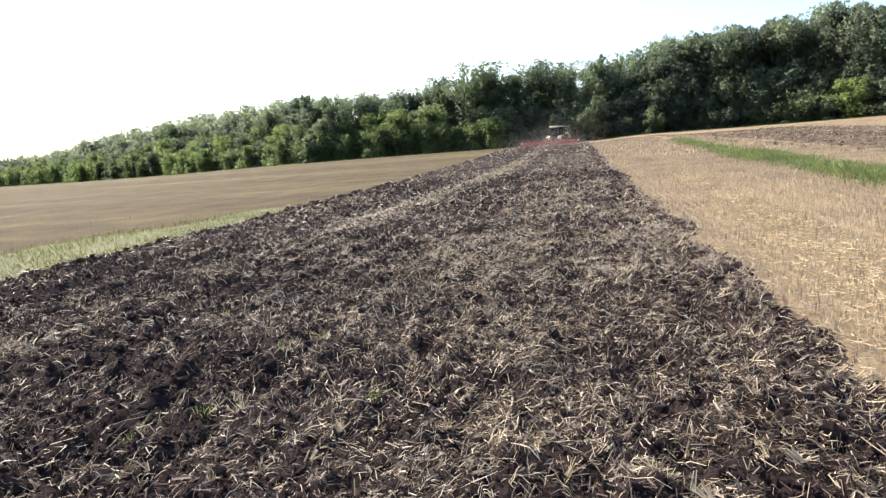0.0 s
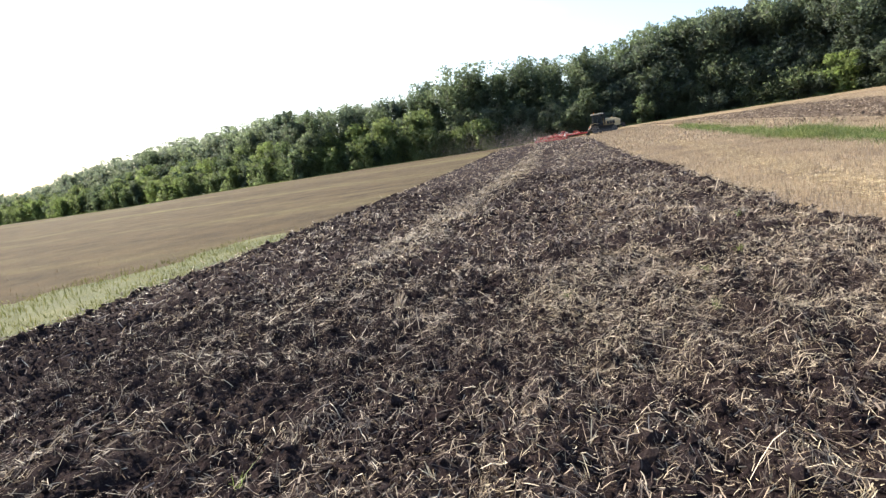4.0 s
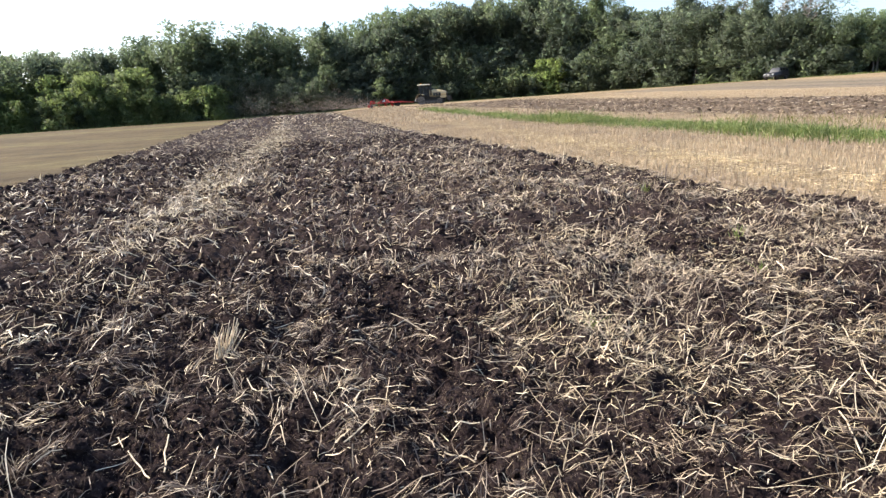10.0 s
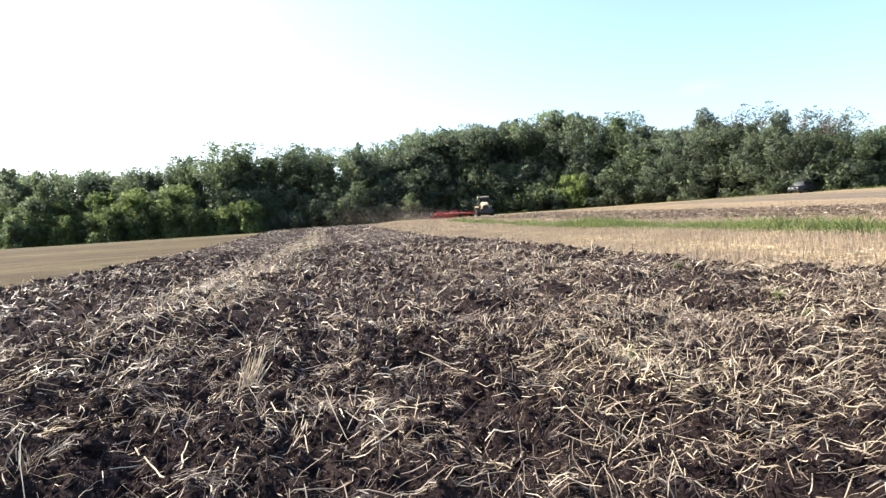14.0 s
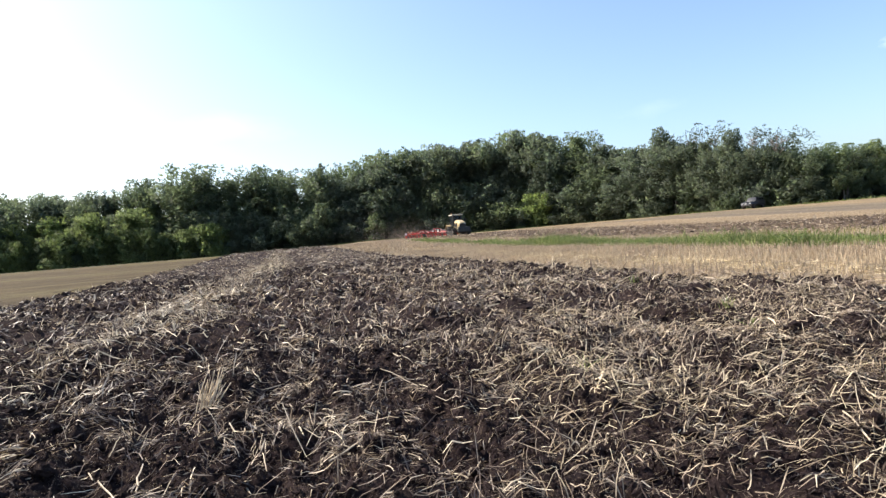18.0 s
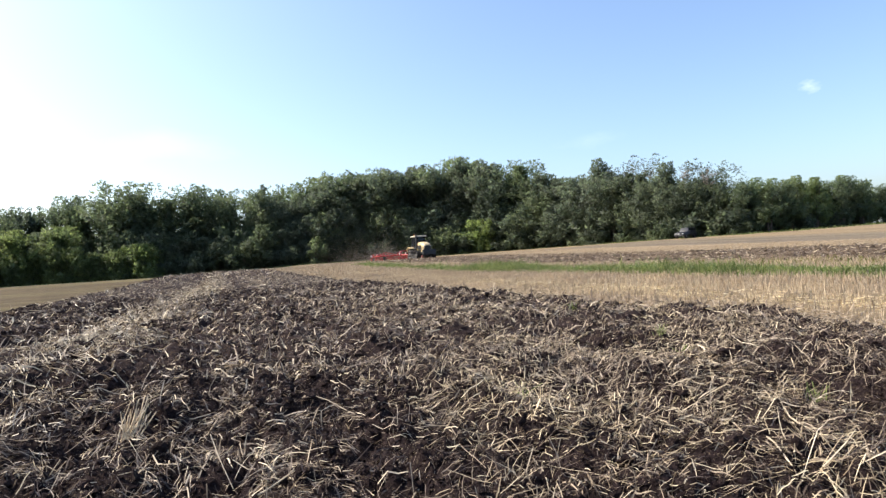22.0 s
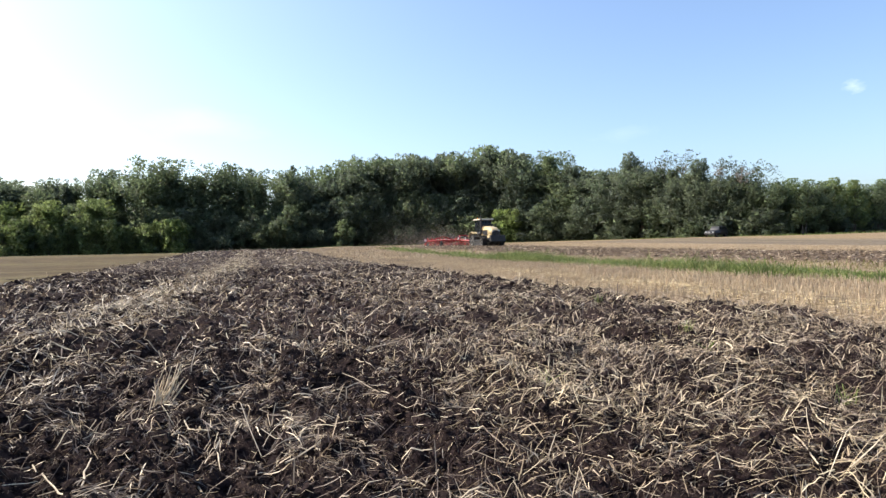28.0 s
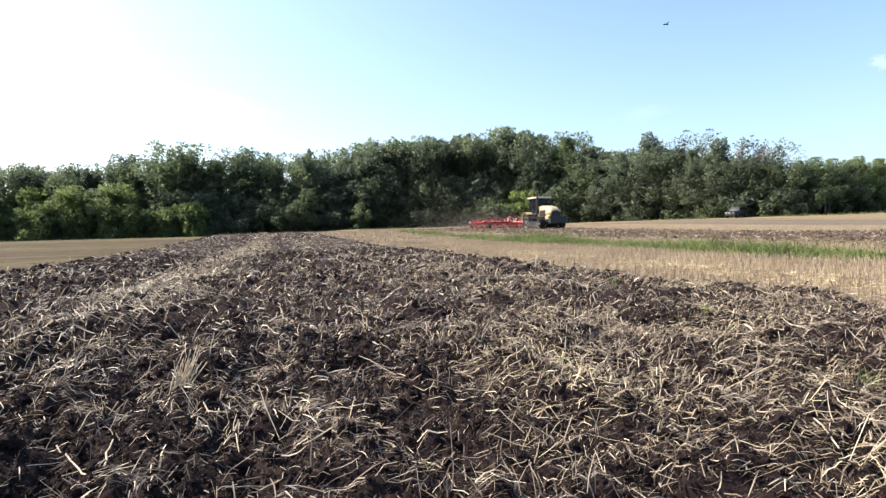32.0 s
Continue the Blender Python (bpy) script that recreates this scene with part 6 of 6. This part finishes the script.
def make_stem(x0, y0, x1, y1, width):
    """One long stem lying on the clods, slightly bent."""
    r = random.Random(int(x0 * 100) + int(y1 * 1000))
    pts = []
    for k in range(5):
        x, y = x0 + (x1 - x0) * k / 4, y0 + (y1 - y0) * k / 4
        pts.append(Vector((x, y, float(height(np.full(1, x), np.full(1, y))[0]))))
    top = max(p.z for p in pts)
    mid = Vector(((x0 + x1) / 2, (y0 + y1) / 2, 0))
    for k, p in enumerate(pts):
        p.z = 0.35 * p.z + 0.65 * top + 0.006
    origin = Vector((mid.x, mid.y, min(p.z for p in pts)))
    bm = bmesh.new()
    tube(bm, [p - origin + Vector((r.gauss(0, 0.003), r.gauss(0, 0.003), 0)) for p in pts], [width * 0.5] * 4 + [width * 0.4], 5)
    stem = part("loose_straw", bm, BLEACHED)
    stem.location = origin
    return tagged(stem, "long bleached straw stem lying on dark soil", "straw", group="long stems on the soil")


make_sheaf(-0.45, 3.18, 22, 0.235, 0.075)
for a in ((-1.06, 3.74, -0.81, 3.44), (-0.83, 2.70, -0.72, 2.41), (-0.68, 2.35, -0.56, 2.14), (0.04, 3.20, 0.16, 2.99), (-0.30, 3.44, -0.13, 3.32), (-0.33, 2.95, -0.24, 2.69), (0.43, 2.04, 0.52, 1.95), (0.52, 1.95, 0.60, 2.05),
          (0.37, 2.35, 0.56, 2.26), (0.09, 2.10, 0.22, 2.26), (-0.50, 2.52, -0.43, 2.43), (-0.51, 2.12, -0.55, 2.38), (-0.20, 2.20, -0.16, 2.02), (0.80, 3.26, 0.82, 3.04), (2.60, 2.52, 2.40, 2.22), (2.24, 2.06, 2.10, 1.82), (1.73, 1.66, 1.61, 1.46)):
    make_stem(*a, 0.0062)


def make_weed(x, y, count):
    """A small rosette of narrow leaves, each a part of its own."""
    z = float(height(np.full(1, x), np.full(1, y))[0])
    weed = new("weed")
    weed.matrix_basis = pose(x, y, z)
    for k in range(count):
        off = rng.normal(0, 0.02, 2)
        v, f = standing(off[:1], off[1:], rng.uniform(0.07, 0.13, 1), rng.uniform(0.003, 0.006, 1), 0.8, z=np.zeros(1), tips=0.4)
        leaf = new("leaf", mesh_of("leaf", v, f, WEED))
        leaf.parent = weed
    return tagged(weed, "small green weed among straw on dark soil", "weed", group="weeds on the soil")


WEED = leaf_material("weed_leaf", (0.15, 0.20, 0.055), (0.30, 0.34, 0.11), 0.35)
for x, y, n in ((1.02, -1.12, 26), (0.80, -1.5, 18), (0.55, -3.0, 16), (0.84, -2.7, 20), (2.77, 3.3, 10), (1.38, 2.77, 12), (2.6, 2.2, 12), (3.3, 4.2, 14), (1.9, -2.4, 12), (3.9, 6.5, 14), (-0.4, -0.4, 10)):
    make_weed(x, y, n)
for x, y, n, t in ((1.5, 0.4, 30, 0.2), (0.3, 5.6, 26, 0.2), (2.2, 5.0, 30, 0.18), (-1.6, 4.6, 22, 0.2), (1.2, 3.6, 24, 0.17), (-3.0, 6.0, 30, 0.2), (3.4, 2.4, 30, 0.2), (-0.9, 7.0, 24, 0.2), (0.9, 1.9, 16, 0.14), (-1.0, 2.2, 18, 0.15)):
    tagged(make_tuft("straw_tuft", "ragged tuft of bleached stubble half buried in soil", x, y, n, t, 0.005, 0.9, STRAW, "straw", 0.03), group="straw tufts on the soil")


# ---------- the strip and the stubble go on behind the start ----------
def build_behind():
    x, y = scatter(26000, -6.4, 5.2, -12.5, -6.0, litter)
    n = len(x)
    stuff("straw_chaff", chips(x, y, rng.gamma(2.2, 0.024, n) + 0.03, rng.uniform(0.004, 0.010, n), 0.004 + rng.exponential(0.012, n), 0.5), STRAW, "chopped bleached straw strewn over dark turned soil", "straw")
    x, y = scatter(14000, 5.0, 9.4, -12.5, -4.0)
    x = np.round(x / 0.16) * 0.16 + rng.normal(0, 0.018, len(x))
    n = len(x)
    stuff("stubble", stalks(x, y, rng.uniform(0.06, 0.15, n), rng.uniform(0.004, 0.009, n), 0.16), STALK, "pale golden cut cereal stubble in drilled rows", "stubble")


build_behind()


# ---------- what moves ----------
def motions():
    # the tractor leaves the end of the strip, turns right along the wood and comes back down the field
    keys = [(-6, -0.9, 96), (-3, -1.2, 106), (-1, -0.7, 112.4), (0, 0.1, 115.0), (1, 1.9, 117.2), (2, 4.2, 118.3), (3.5, 8.1, 118.8), (5, 12.35, 118.6), (6, 14.6, 118.2), (7, 17.15, 117.8), (8, 19.77, 117.2),
            (9, 22.7, 116.6), (10, 25.1, 115.8), (11, 27.3, 114.8), (12, 28.5, 113.6), (13, 29.1, 112), (14.5, 29.1, 110.4), (16, 29.05, 108.4), (19, 29.05, 101.5), (23, 29.3, 90.5), (28, 29.75, 77.6), (30, 29.95, 72.2), (32, 30.05, 65.7), (33, 30.1, 62.4)]
    kt = np.array([k[0] for k in keys], float)

    def smooth(values, t):
        v = np.array(values, float)
        m = np.gradient(v, kt)
        i = int(np.clip(np.searchsorted(kt, t, "right") - 1, 0, len(kt) - 2))
        h = kt[i + 1] - kt[i]
        u = (t - kt[i]) / h
        return ((2 * u ** 3 - 3 * u ** 2 + 1) * v[i] + (u ** 3 - 2 * u ** 2 + u) * h * m[i] + (3 * u ** 2 - 2 * u ** 3) * v[i + 1] + (u ** 3 - u ** 2) * h * m[i + 1])

    def spot(t):
        return Vector((smooth([k[1] for k in keys], t), smooth([k[2] for k in keys], t)))

    def heading(t):
        d = spot(t + 0.4) - spot(t - 0.4)
        # the tracks skid round at the end of the turn
        return math.degrees(math.atan2(-d.x, d.y)) % 360 - 20 * math.exp(-((t - 12.7) / 1.0) ** 2)

    def floor_at(p):
        return float(land(np.array([p.x]), np.array([p.y]))[0])

    # the cultivator follows its drawbar
    tow, step = 5.6, 0.05
    axle = spot(-5.5) - Vector((0, 1)) * (2.7 + tow)
    tractor_rows, tool_rows, turn_rows = [], [], []
    gone, turned_last, t = 0.0, None, -5.5
    while t < 32.01:
        p, h = spot(t), radians(heading(t))
        eye_of = p - Vector((-math.sin(h), math.cos(h))) * 2.7
        d = eye_of - axle
        axle = eye_of - d.normalized() * tow
        k = round(t / step)
        if t > -0.01 and k % 10 == 0:
            z = floor_at(p)
            tractor_rows.append((max(t, 0.0), pose(p.x, p.y, z, 0, 0, math.degrees(h))))
            tool_rows.append((max(t, 0.0), pose(axle.x, axle.y, floor_at(axle), 0, 0, math.degrees(math.atan2(-d.x, d.y)))))
        if t > -0.01 and k % 5 == 0:
            turn_rows.append((max(t, 0.0), gone))
        gone += (spot(t + step) - p).length
        t += step
    walk(tractor, tractor_rows)
    walk(cultivator, tool_rows)
    walk(dust, tool_rows)
    for w, x, y, z, r in tractor_wheels + cultivator_rollers:
        if r < 0.4:
            continue
        walk(w, [(t, pose(x, y, z, -math.degrees(s / r / 1.08), 0, 0)) for t, s in turn_rows])
    # the insect darts past at the very end
    walk(insect, [(0, pose(9.0, -4.0, 1.0, 0, 0, 70)), (31.5, pose(5.4, 0.8, 1.0, 0, 0, 70)), (31.8, pose(2.65, 1.40, 1.12, 0, 0, 70)), (31.9, pose(1.80, 1.60, 1.25, 0, 0, 70)), (32.0, pose(1.243, 1.754, 1.375, 0, 0, 70))])


motions()
